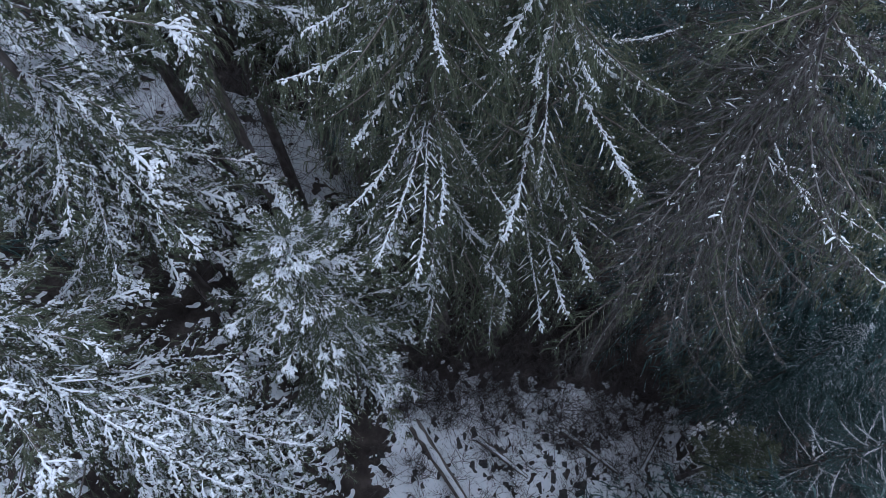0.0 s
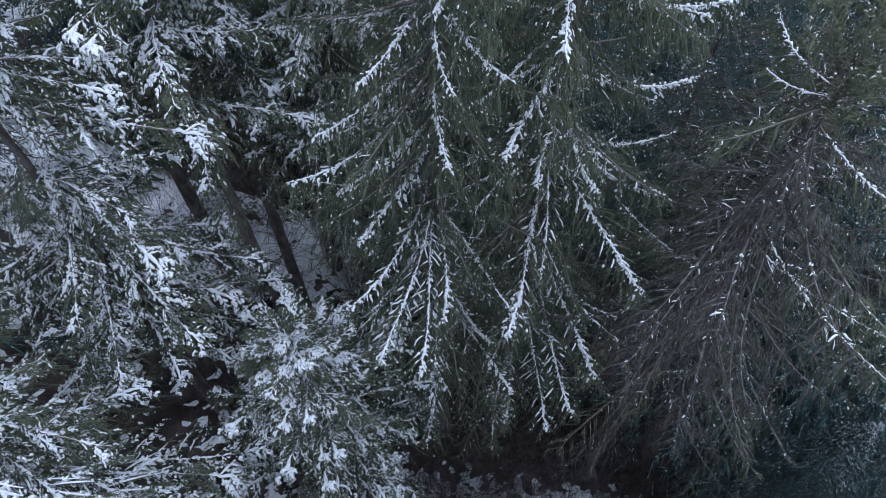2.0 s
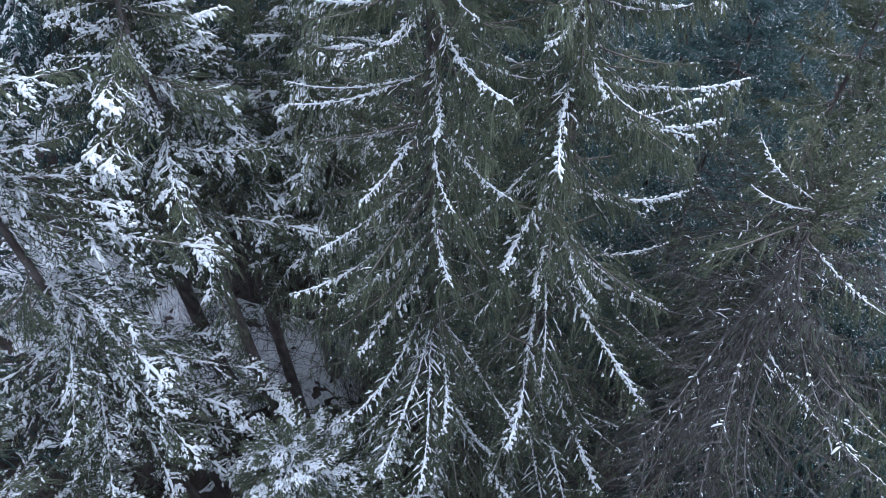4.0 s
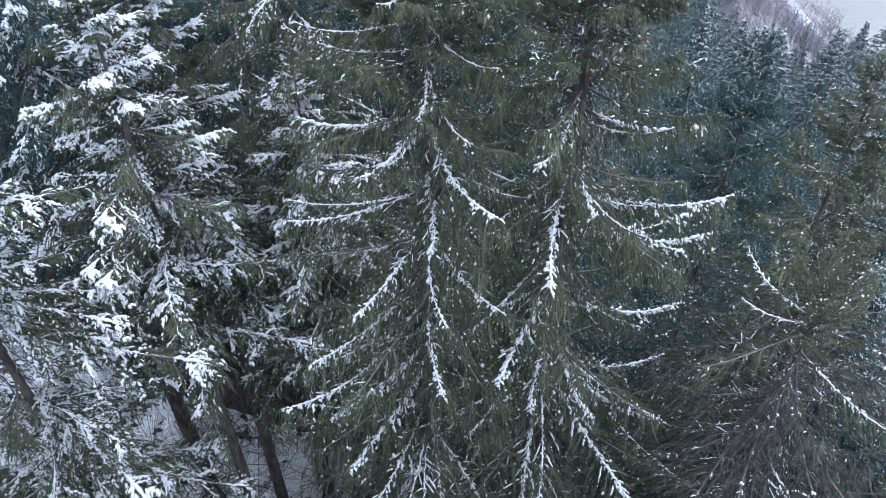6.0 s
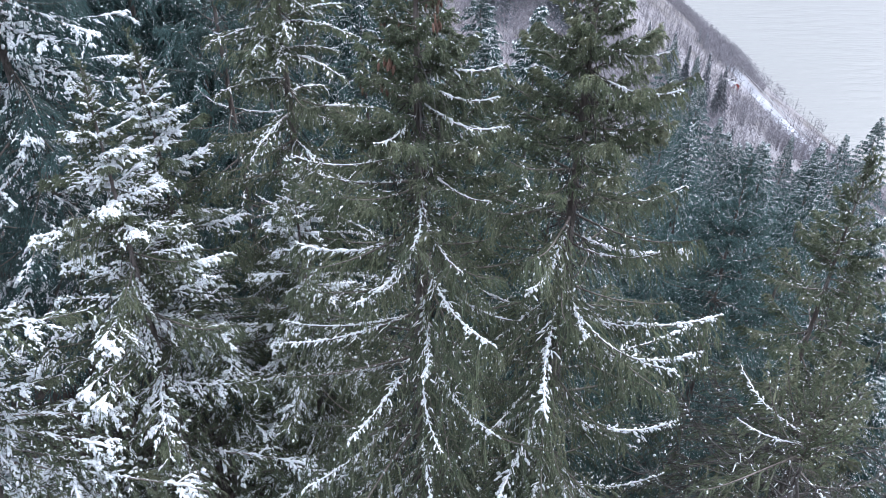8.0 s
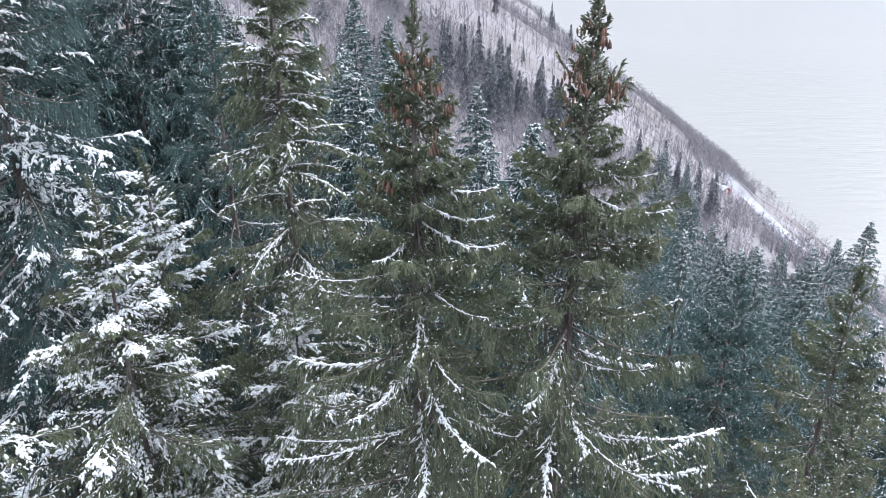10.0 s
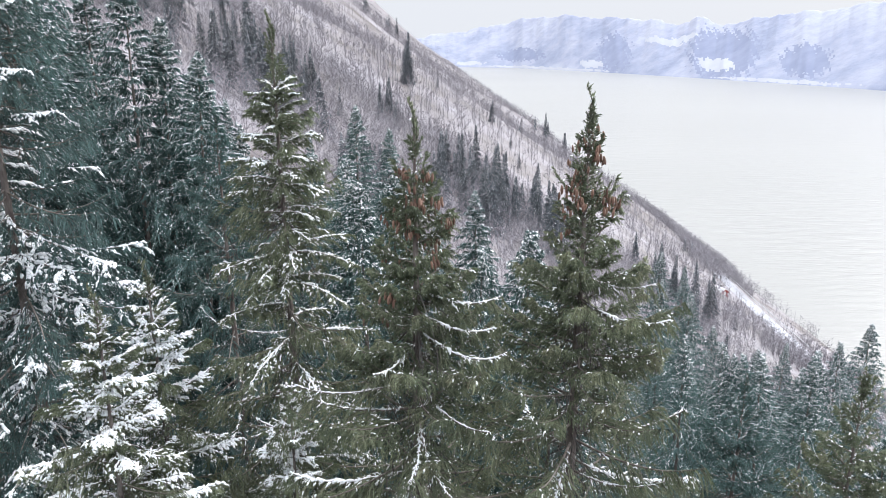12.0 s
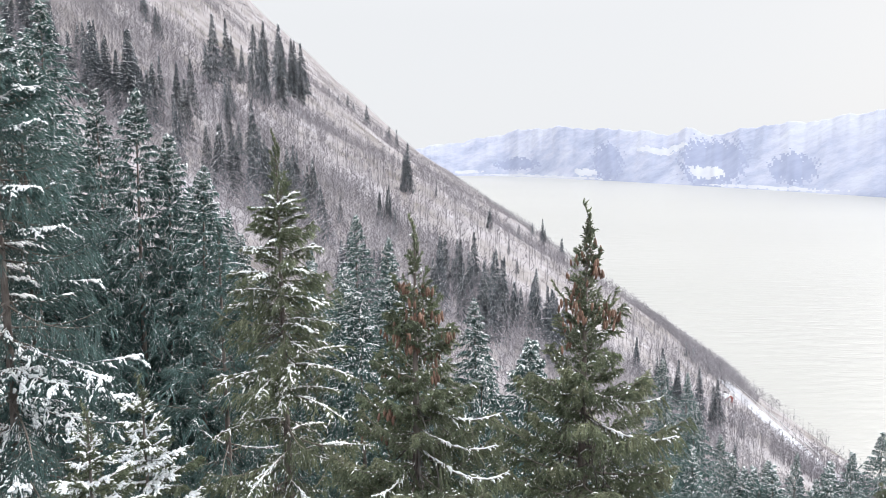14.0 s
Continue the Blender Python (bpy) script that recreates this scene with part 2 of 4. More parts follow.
def slivers(curves, wide, rng):
    """Bare thin twigs as slim triangles along the curves."""
    n, k, _ = curves.shape
    a, m, b = curves[:, 0], curves[:, k // 2], curves[:, -1]
    side = unit(np.cross(b - a, rng.normal(size=(n, 3)))) * wide
    v = np.stack([a - side, a + side, m + side * 0.6, m - side * 0.6, b], 1).reshape(-1, 3)
    at = (np.arange(n) * 5)[:, None]
    return v, [np.array([[0, 1, 2, 3]]) + at, np.array([[3, 2, 4]]) + at]


def join(pieces):
    """One list of corners and faces from several."""
    verts, quads, tris, at = [], [], [], 0
    for v, f in pieces:
        for g in f if isinstance(f, list) else [f]:
            if len(g):
                (quads if g.shape[1] == 4 else tris).append(g + at)
        verts.append(v)
        at += len(v)
    return np.concatenate(verts), [np.concatenate(g) for g in (quads, tris) if g]


def strands(root, way, length, sag, k=5):
    """Curves that start at root, go along way and sag: (n, k, 3)."""
    s = np.linspace(0, 1, k)[None, :, None]
    l = length[:, None, None]
    return root[:, None] + l * (way[:, None] * (s - 0.25 * s * s) + np.array([0, 0, -1.0]) * sag[:, None, None] * s ** 1.6)


def needles(curves, count, long, wide, rng, spread=0.75):
    """Needle tufts as slim triangles all round each curve."""
    n, k, _ = curves.shape
    s = rng.uniform(0.04, 1.0, (n, count)) * (k - 1)
    i = np.minimum(s.astype(int), k - 2)
    f = (s - i)[..., None]
    r = np.arange(n)[:, None]
    base = curves[r, i] * (1 - f) + curves[r, i + 1] * f
    tan = unit(curves[r, i + 1] - curves[r, i])
    out = rng.normal(size=(n, count, 3))
    out = unit(out - tan * (out * tan).sum(-1, keepdims=True))
    way = unit(tan * 0.8 + out * spread)
    ln = long * rng.uniform(0.7, 1.3, (n, count, 1))
    side = unit(np.cross(way, rng.normal(size=(n, count, 3)))) * wide * 0.5
    base = base - way * ln * 0.15
    v = np.stack([base - side, base + side, base + way * ln], 2).reshape(-1, 3)
    return v, np.arange(len(v), dtype=np.int32).reshape(-1, 3)


# ---- the lie of the land ----
LAKE = -97.0


def road_line(y):
    return 113 + 0.2 * np.clip(y - 219, -120, 110) + 3 * np.sin(np.asarray(y) * 0.02)


def height(x, y):
    """The hillside: it rises to the west (minus x) and falls to the fjord in the east; x and y are arrays."""
    x, y = np.asarray(x, float), np.asarray(y, float)
    west = np.maximum(-x, 0)
    z = np.where(x > 0, -0.61 * x, 0.62 * west + 0.24 * np.maximum(west - 25, 0) ** 2 / (np.maximum(west - 25, 0) + 90))
    far = np.clip((y - 30) / 250, 0, 1)
    roll = np.sin(x * 0.031 + 1.3) * np.cos(y * 0.023 + 0.4) * 3.0 + np.sin(x * 0.011 - y * 0.017) * 6.0
    gully = np.sin(y * 0.0085 + 2.1 + x * 0.002) * 0.05 * west
    near = 0.25 * np.sin(x * 0.9 + 0.5) * np.cos(y * 0.8) + 0.12 * np.sin(x * 2.1 - y * 1.7)
    z = z + far * (roll + gully) * np.clip((150 - x) / 60, 0, 1) + near
    line = road_line(y)
    bench = np.exp(-((x - line) / 5.0) ** 4)
    z = z * (1 - bench) + (-0.61 * line) * bench
    return np.where(x > 163, np.maximum(z - 4, LAKE - 14), z)


def hz(x, y):
    return float(height(x, y))


def grid_faces(nx, ny):
    i = np.arange(nx * ny).reshape(ny, nx)
    return np.stack([i[:-1, :-1], i[:-1, 1:], i[1:, 1:], i[1:, :-1]], -1).reshape(-1, 4)


gx = np.concatenate([-np.geomspace(1900, 14, 110), np.linspace(-13.5, 14, 70), np.linspace(16, 175, 90), np.geomspace(190, 4900, 12)])
gy = np.concatenate([-np.geomspace(900, 8, 30), np.linspace(-7.5, 16, 60), np.geomspace(16.8, 4800, 210)])
X, Y = np.meshgrid(gx, gy)
ground = link("ground", np.stack([X, Y, height(X, Y)], -1), grid_faces(len(gx), len(gy)), GROUND)
ground.data.materials.append(LITTER)
cx, cy = np.meshgrid((gx[1:] + gx[:-1]) / 2, (gy[1:] + gy[:-1]) / 2)
ground.data.polygons.foreach_set("material_index", ((np.abs(cx + 0.8 * np.sin(cy)) < 17) & (np.abs(cy + np.sin(cx)) < 22)).ravel().astype(np.int32))
tagged(ground, "snow-covered steep forest floor with brown leaf litter", "hillside", kind="structure")
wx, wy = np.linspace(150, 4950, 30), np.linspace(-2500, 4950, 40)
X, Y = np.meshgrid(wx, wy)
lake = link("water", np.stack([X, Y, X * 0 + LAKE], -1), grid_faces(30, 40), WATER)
tagged(lake, "rippled fjord water, pale with sky glare put into its colour", "water", kind="structure")

# far shore across the fjord: two mountain masses
az, u = np.meshgrid(np.radians(np.linspace(-3, 62, 520)), np.linspace(0, 1, 64))
deg = np.degrees(az)
shore = 0.9 * np.interp(deg, [-3, 2.7, 6.4, 10.9, 17.5, 23.6, 29.3, 33.4, 62], [4950, 4900, 4720, 4180, 3530, 3050, 2730, 2530, 2000])
crest = np.interp(deg, [-3, -1, 1.3, 4.1, 6.4, 8.6, 10.8, 13.5, 15.2, 17.3, 18.8, 20, 21.5, 22.5, 25.3, 29, 33, 45, 62], [0.7, 0.8, 1.07, 1.5, 2.0, 2.3, 2.35, 2.15, 2.15, 1.9, 1.65, 2.2, 1.65, 1.7, 2.25, 2.55, 3.2, 5, 6])
rough = sum(np.sin(deg * f + p) * a for f, p, a in ((1.9, 0.3, 6), (3.7, 1.1, 4), (7.9, 2.0, 2.5), (15.1, 0.7, 1.4)))
dist = shore + u * np.minimum(4920 / np.cos(az) - shore, 540)
top = dist * np.tan(np.radians(crest + rough * 0.012)) + 18.9 - LAKE
# spurs and gullies run down to the water
bent = deg + 1.2 * np.sin(deg * 0.9) + 0.8 * u * np.sin(deg * 2.3)
spur = abs(np.sin(bent * 0.8 + u * 1.1)) * 42 + abs(np.sin(bent * 2.3 - u * 1.5)) * 16 + abs(np.sin(bent * 5.9 + u * 0.8)) * 6
zz = LAKE - 2 + top * np.clip(u * 1.05, 0, 1) ** 0.9 - spur * u ** 0.5 * (1 - u) * 0.4
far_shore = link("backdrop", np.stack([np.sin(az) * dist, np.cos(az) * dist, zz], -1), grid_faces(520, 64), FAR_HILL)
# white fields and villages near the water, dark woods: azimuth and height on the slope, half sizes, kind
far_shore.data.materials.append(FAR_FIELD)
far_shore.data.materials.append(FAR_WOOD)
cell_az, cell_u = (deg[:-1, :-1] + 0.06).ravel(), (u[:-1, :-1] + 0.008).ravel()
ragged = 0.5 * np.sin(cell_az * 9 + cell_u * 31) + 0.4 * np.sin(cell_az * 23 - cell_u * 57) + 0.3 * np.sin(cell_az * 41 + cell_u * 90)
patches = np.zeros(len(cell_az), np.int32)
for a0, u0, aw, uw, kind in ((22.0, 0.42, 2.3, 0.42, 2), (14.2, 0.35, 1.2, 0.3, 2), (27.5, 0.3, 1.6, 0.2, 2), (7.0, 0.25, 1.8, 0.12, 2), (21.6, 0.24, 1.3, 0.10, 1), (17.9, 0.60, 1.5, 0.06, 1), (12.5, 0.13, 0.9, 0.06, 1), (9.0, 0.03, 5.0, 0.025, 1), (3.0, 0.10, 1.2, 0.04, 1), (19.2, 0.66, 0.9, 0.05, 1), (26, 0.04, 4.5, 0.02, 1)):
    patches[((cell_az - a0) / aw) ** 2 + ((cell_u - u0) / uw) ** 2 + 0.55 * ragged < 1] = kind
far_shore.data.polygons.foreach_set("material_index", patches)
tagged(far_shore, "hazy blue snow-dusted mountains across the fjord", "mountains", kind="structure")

# ---- spruce boughs: built once for each style and size, then shared ----
# bend of the stem; gap between side twigs; how far they sag; hanging branchlets to a twig and their length;
# stiff shoots to a twig; radius of the ridge of snow; share of stem shoots, twig shoots and twigs under snow; radius of that snow
Style = collections.namedtuple("Style", "bend gap sag hang drop shoots ridge on_stem on_twig on_lat cap")
STYLES = {
    "line": Style((-0.62, 0.40, 0.05), 0.095, 0.50, 9, 0.22, 2, 0.0080, 0.70, 0.05, 0.30, 0.0066),
    "laden": Style((-0.58, 0.38, 0.04), 0.070, 0.50, 9, 0.22, 4, 0.0085, 0.95, 0.14, 0.75, 0.0086),
    "heavy": Style((-0.34, 0.02, 0.04), 0.070, 0.30, 7, 0.15, 14, 0.0095, 0.88, 0.68, 0.52, 0.0088),
    "sparse": Style((-0.50, 0.28, 0.05), 0.100, 0.50, 9, 0.22, 2, 0.0, 0.07, 0.03, 0.03, 0.0054),
    "upper": Style((-0.16, 0.04, 0.16), 0.060, 0.24, 9, 0.13, 4, 0.0, 0.13, 0.05, 0.05, 0.0054),
    "droop": Style((0.02, -0.36, 0.02), 0.070, 0.35, 9, 0.14, 8, 0.0085, 0.85, 0.28, 0.40, 0.0074),
    "lichen": Style((-0.80, 0.52, 0.06), 0.110, 0.60, 6, 0.22, 0, 0.0, 0.08, 0.0, 0.03, 0.0056),
    "dead": Style((-0.30, -0.10, 0.05), 0.150, 0.40, 4, 0.25, 0, 0.0, 0.0, 0.0, 0.05, 0.0055),
    "top": Style((0.0, 0.05, 0.22), 0.080, 0.02, 0, 0.07, 3, 0.0, 0.06, 0.04, 0.02, 0.0055),
}
WOODY = ("lichen", "dead")


def stem_curve(L, style, rng, k=14):
    s = np.linspace(0, 1, k)
    bend = STYLES[style].bend
    z = L * (bend[0] * s + bend[1] * s ** 2 + bend[2] * s ** 3)
    y = L * 0.06 * np.sin(s * 3 + rng.uniform(0, 6)) * s
    return np.stack([L * s * 0.97, y, z], -1)


def resample(curves, lo, hi, k):
    """The stretch of each curve between lo and hi (arrays of 0..1), as k points."""
    n, m, _ = curves.shape
    q = (lo[:, None] + (hi - lo)[:, None] * np.linspace(0, 1, k)[None]) * (m - 1.001)
    i = q.astype(int)
    r = np.arange(n)[:, None]
    return curves[r, i] + (curves[r, i + 1] - curves[r, i]) * (q - i)[..., None]


def caps(curves, lo, hi, radius, rng, k=5, sides=4):
    """Lumpy loaves of snow lying along a stretch of each curve."""
    p = resample(curves, lo, hi, k)
    shape = np.interp(np.linspace(0, 1, k), [0, 0.2, 0.75, 1], [0.45, 1, 0.95, 0.35])
    rad = radius[:, None] * shape[None] * np.exp(rng.normal(0, 0.24, p.shape[:2]))
    p = p + rng.normal(0, 0.0035, p.shape)
    p[..., 2] += rad * 0.6 + 0.003
    return tubes(p, rad, sides)


def bough_meshes(L, style, seed, mat):
    rng = np.random.default_rng(seed)
    how = STYLES[style]
    stem = stem_curve(L, style, rng)
    k = len(stem)

    def along(u):
        f = np.clip(u, 0, 0.999) * (k - 1)
        i = f.astype(int)
        return stem[i] + (stem[i + 1] - stem[i]) * (f - i)[:, None]

    bare = 0.04 if L < 0.6 or style in ("heavy", "droop") else 0.12 if L < 1.1 else 0.2
    # side twigs
    n = max(4, int(L * (1 - bare) / (how.gap * (0.75 + 0.25 * L)))) * 2
    u = np.clip(np.linspace(bare, 0.97, n) + rng.uniform(-1.0, 1.0, n) / n, 0, 0.98)
    side = np.where(np.arange(n) % 2, 1.0, -1.0)
    long = ((0.25 if style == "top" else 0.34) * L * (1 - u) ** 0.7 * np.minimum(1, 0.5 + 1.5 * u) + 0.05 + 0.04 * L) * rng.uniform(0.5, 1.35, n)
    way = unit(np.stack([rng.uniform(0.45, 1.05, n), side * rng.uniform(0.35, 1.2, n), rng.uniform(-0.25, 0.15, n) + {"top": 0.45, "upper": 0.3}.get(style, 0)], -1))
    lat = strands(along(u), way, long, how.sag * rng.uniform(0.5, 1.5, n))
    # short stiff shoots along the stem and along the side twigs
    m = max(6, int(L * (1 - 0.6 * bare) / ((0.007 if style == "laden" else 0.011) + 0.005 * L)))
    su = np.sort(rng.uniform(bare * 0.6, 1.0, m))
    sway = unit(np.stack([rng.uniform(0.3, 1.0, m), rng.choice([-1, 1], m) * rng.uniform(0.3, 1.1, m), rng.uniform(-0.55, 0.25, m) + (0.5 if style == "top" else 0)], -1))
    stem_shoot = strands(along(su), sway, rng.uniform(0.03, 0.08, m) * (0.7 + 0.3 * min(L, 1.5)), np.full(m, 0.25))
    w = np.repeat(np.arange(n), how.shoots)
    if len(w):
        pos = rng.uniform(0.15, 1.0, len(w)) * 3.999
        i = pos.astype(int)
        tan = unit(lat[w, i + 1] - lat[w, i])
        across = unit(np.cross(tan, np.array([0.02, 0.03, 1.0]))) * rng.choice([-1, 1], (len(w), 1))
        sw = unit(tan * rng.uniform(0.5, 1.0, (len(w), 1)) + across * rng.uniform(0.3, 1.0, (len(w), 1)) + np.array([0, 0, 1.0]) * rng.uniform(-0.4, 0.15, (len(w), 1)))
        twig_shoot = strands(lat[w, i] + (lat[w, i + 1] - lat[w, i]) * (pos - i)[:, None], sw, rng.uniform(0.03, 0.10, len(w)) * (0.6 + 0.35 * min(L, 1.5)), np.full(len(w), 0.3))
        all_shoots = np.concatenate([stem_shoot, twig_shoot])
    else:
        all_shoots = stem_shoot
    # branchlets that hang in curtains, thick here and thin there
    share = np.interp(u, np.linspace(0, 1, max(4, int(L * 6))), rng.choice([0.25, 0.8, 1.3, 1.7], max(4, int(L * 6))))
    h = np.repeat(np.arange(n), rng.poisson(how.hang * share) if how.hang else np.zeros(n, int))
    hang = None
    if len(h):
        pos = rng.uniform(0.1, 1.0, len(h)) * 3.999
        i = pos.astype(int)
        hw = unit(np.stack([rng.normal(0.05, 0.2, len(h)), rng.normal(0, 0.22, len(h)), -rng.uniform(0.6, 1.4, len(h))], -1) + 0.3 * way[h])
        hl = how.drop * rng.uniform(0.4, 1.5, len(h)) * float(np.clip(0.12 + 0.6 * L, 0.22, 0.95))
        hang = strands(lat[h, i] + (lat[h, i + 1] - lat[h, i]) * (pos - i)[:, None], hw, hl, np.full(len(h), 0.25), 4)
    thick = 0.004 + (0.005 if style == "lichen" else 0.008) * L
    wood = [tubes(stem[None], (thick * np.linspace(1, 0.2, k))[None], 5), slivers(lat, 0.007 if style in WOODY else 0.004, rng)]
    # bare twigs on the inner stretch near the trunk
    if L > 0.6:
        b = int(14 * L)
        inner = strands(along(rng.uniform(0.02, bare + 0.12, b)), unit(rng.normal(size=(b, 3)) * np.array([0.6, 1, 0.3]) + np.array([0.3, 0, -0.5])), rng.uniform(0.08, 0.3, b), np.full(b, 0.4))
        wood.append(slivers(inner, 0.004, rng))
    if style in WOODY:
        wood.append(slivers(hang, 0.0045, rng))
    if style == "lichen":
        # shaggy tufts of lichen
        wood += [needles(lat, 26, 0.032, 0.008, rng, 1.2), needles(hang, 5, 0.026, 0.007, rng, 1.2), needles(stem[None], int(120 * L), 0.045, 0.009, rng, 1.2)]
    if style in WOODY:
        keep = rng.random(len(hang)) < (0.25 if style == "lichen" else 0.06)
        keep[0] = True
        green = join([sprays(hang[keep], 0.007, rng), needles(hang[keep], 5, 0.03, 0.007, rng)])
    else:
        body = [sprays(lat, 0.008, rng), sprays(all_shoots, 0.0085, rng), needles(all_shoots, 7, 0.019, 0.005, rng, 0.9), needles(lat, 12, 0.022, 0.0055, rng, 0.95), needles(stem[None, 4:], int(30 + 50 * L), 0.024, 0.0055, rng)]
        if hang is not None:
            body += [sprays(hang, 0.0045, rng, 1), needles(hang, 9, 0.020, 0.0055, rng, 0.9)]
        green = join(body)
    snow = []
    # snow lies in clumps, with bare stretches between
    knots = max(4, int(L * (8 if style == "heavy" else 5)))
    clump = np.interp(np.linspace(0, 1, 60), np.linspace(0, 1, knots), rng.choice([0.1, 0.5, 1.2, 1.6] if style == "heavy" else [0.1, 0.7, 1.1, 1.4] if style == "line" else [0.6, 1.0, 1.3], knots))
    own = rng.choice([0.25, 1.0, 1.5], n) if style == "heavy" else np.ones(n)
    at_u = lambda q: clump[np.clip((q * 59).astype(int), 0, 59)]
    grow = float(np.clip(0.62 + 0.3 * L, 0.62, 1.2))
    if how.ridge:
        fine = max(10, int(L / 0.028))
        ru = np.linspace(bare * 0.5, 0.98, fine)
        ridge = along(ru)
        rad = how.ridge * grow * np.clip(at_u(ru) * np.exp(rng.normal(0, 0.5, fine)), 0.08, 1.9) * np.interp(ru, [0.0, 0.3, 0.9, 1.0], [0.35, 1, 1, 0.4])
        ridge[:, 2] += thick * 0.6 + rad * 0.5
        ridge[:, 1] += rng.normal(0, 0.006, fine)
        snow.append(tubes(ridge[None], rad[None], 5))
    for curves, chance, where, far_out in ((stem_shoot, how.on_stem * at_u(su), su, 1.0), (lat, how.on_lat * at_u(u) * own, u, 0.6 if style == "heavy" else 0.34), (twig_shoot if len(w) else None, how.on_twig * (at_u(u) * own)[w], u[w], 1.0)):
        if curves is None:
            continue
        on = rng.random(len(curves)) < chance
        on[0] = True
        c = curves[on]
        lo = rng.uniform(0.0, 0.25, len(c))
        hi = np.minimum(1.0, lo + far_out * rng.uniform(0.35, 0.95, len(c)))
        snow.append(caps(c, lo, hi, how.cap * grow * np.clip(np.sqrt(at_u(where[on])), 0.75, 1.2) * np.exp(np.clip(rng.normal(0, 0.33, len(c)), -0.7, 0.45)), rng))
    # crumbs on the hanging twigs
    if hang is not None:
        c = np.repeat(np.arange(len(hang)), rng.poisson({"heavy": 0.45, "laden": 0.24, "line": 0.20, "lichen": 0.05, "dead": 0.03}.get(style, 0.18), len(hang)))
        if len(c):
            j = rng.integers(0, 3, len(c))
            d = hang[c, j + 1] - hang[c, j]
            wide = 0.0056 * grow * np.exp(rng.normal(0, 0.4, len(c)))
            snow.append(spindles(hang[c, j] + d * rng.random((len(c), 1)) + np.array([0, 0, 0.004]), d + rng.normal(0, 0.02, d.shape), wide * rng.uniform(1.8, 3.4, len(c)), wide, rng, sides=4))
    sv, sf = join(snow)
    wv, wf = join(wood)
    return (mesh_of("bough", wv, wf, LICHEN if style == "lichen" else SHRUB if style == "dead" else TWIG), mesh_of("foliage", green[0], green[1], mat, False), mesh_of("snow", sv, sf, SNOW))


SIZES = (0.22, 0.45, 0.8, 1.2, 1.7, 2.3, 3.0)
BOUGHS = {}


def bough_set(size, style, mat, variant):
    key = (size, style, mat.name, variant)
    if key not in BOUGHS:
        BOUGHS[key] = bough_meshes(SIZES[size], style, hash_of(size, style, variant), mat)
    return BOUGHS[key]


def hash_of(size, style, variant):
    return 1000 * size + 37 * variant + 7 * len(style) + ord(style[0])


def trunk_mesh(h, r, rng, bend=0.12):
    k = 26
    s = np.linspace(0, 1, k)
    p = np.stack([bend * np.sin(s * 2.6 + rng.uniform(0, 6)) * s * (1 - s), bend * np.sin(s * 3.3 + rng.uniform(0, 6)) * s * (1 - s), h * s], -1)
    rad = r * (1 - s) ** 1.0 + 0.006 + 0.35 * r * np.exp(-s * 30)
    return p, tubes(p[None], rad[None], 10)


def add_bough(tree, rng, at, azimuth, elevation, length, style, mat, roll=8):
    size = int(np.argmin([abs(math.log(length / s)) for s in SIZES]))
    wood, green, snow = bough_set(size, style, mat, int(rng.integers(2)))
    k = length / SIZES[size]
    b = place("bough", wood, tree)
    b.matrix_basis = Matrix.Translation(at) @ Euler((0, 0, radians(azimuth))).to_matrix().to_4x4() @ Euler((radians(rng.normal(0, roll)), -radians(elevation), 0)).to_matrix().to_4x4() @ Matrix.Scale(k, 4)
    tagged(place("foliage", green, b), kind="stuff")
    tagged(place("snow", snow, b, "white snow resting on the bough"), kind="stuff")
    return b


def cone_mesh():
    rng = np.random.default_rng(5)
    k, sides = 9, 8
    s = np.linspace(0, 1, k)
    p = np.stack([s * 0, s * 0, -0.090 * s], -1)
    r = 0.0135 * np.sin(np.pi * np.clip(s * 0.93 + 0.05, 0, 1)) ** 0.6 * (1 + 0.10 * (np.arange(k) % 2))
    v, f = tubes(p[None], r[None], sides)
    v += rng.normal(0, 0.0008, v.shape)
    return mesh_of("cone", v, f, CONE)


CONE_MESH = cone_mesh()


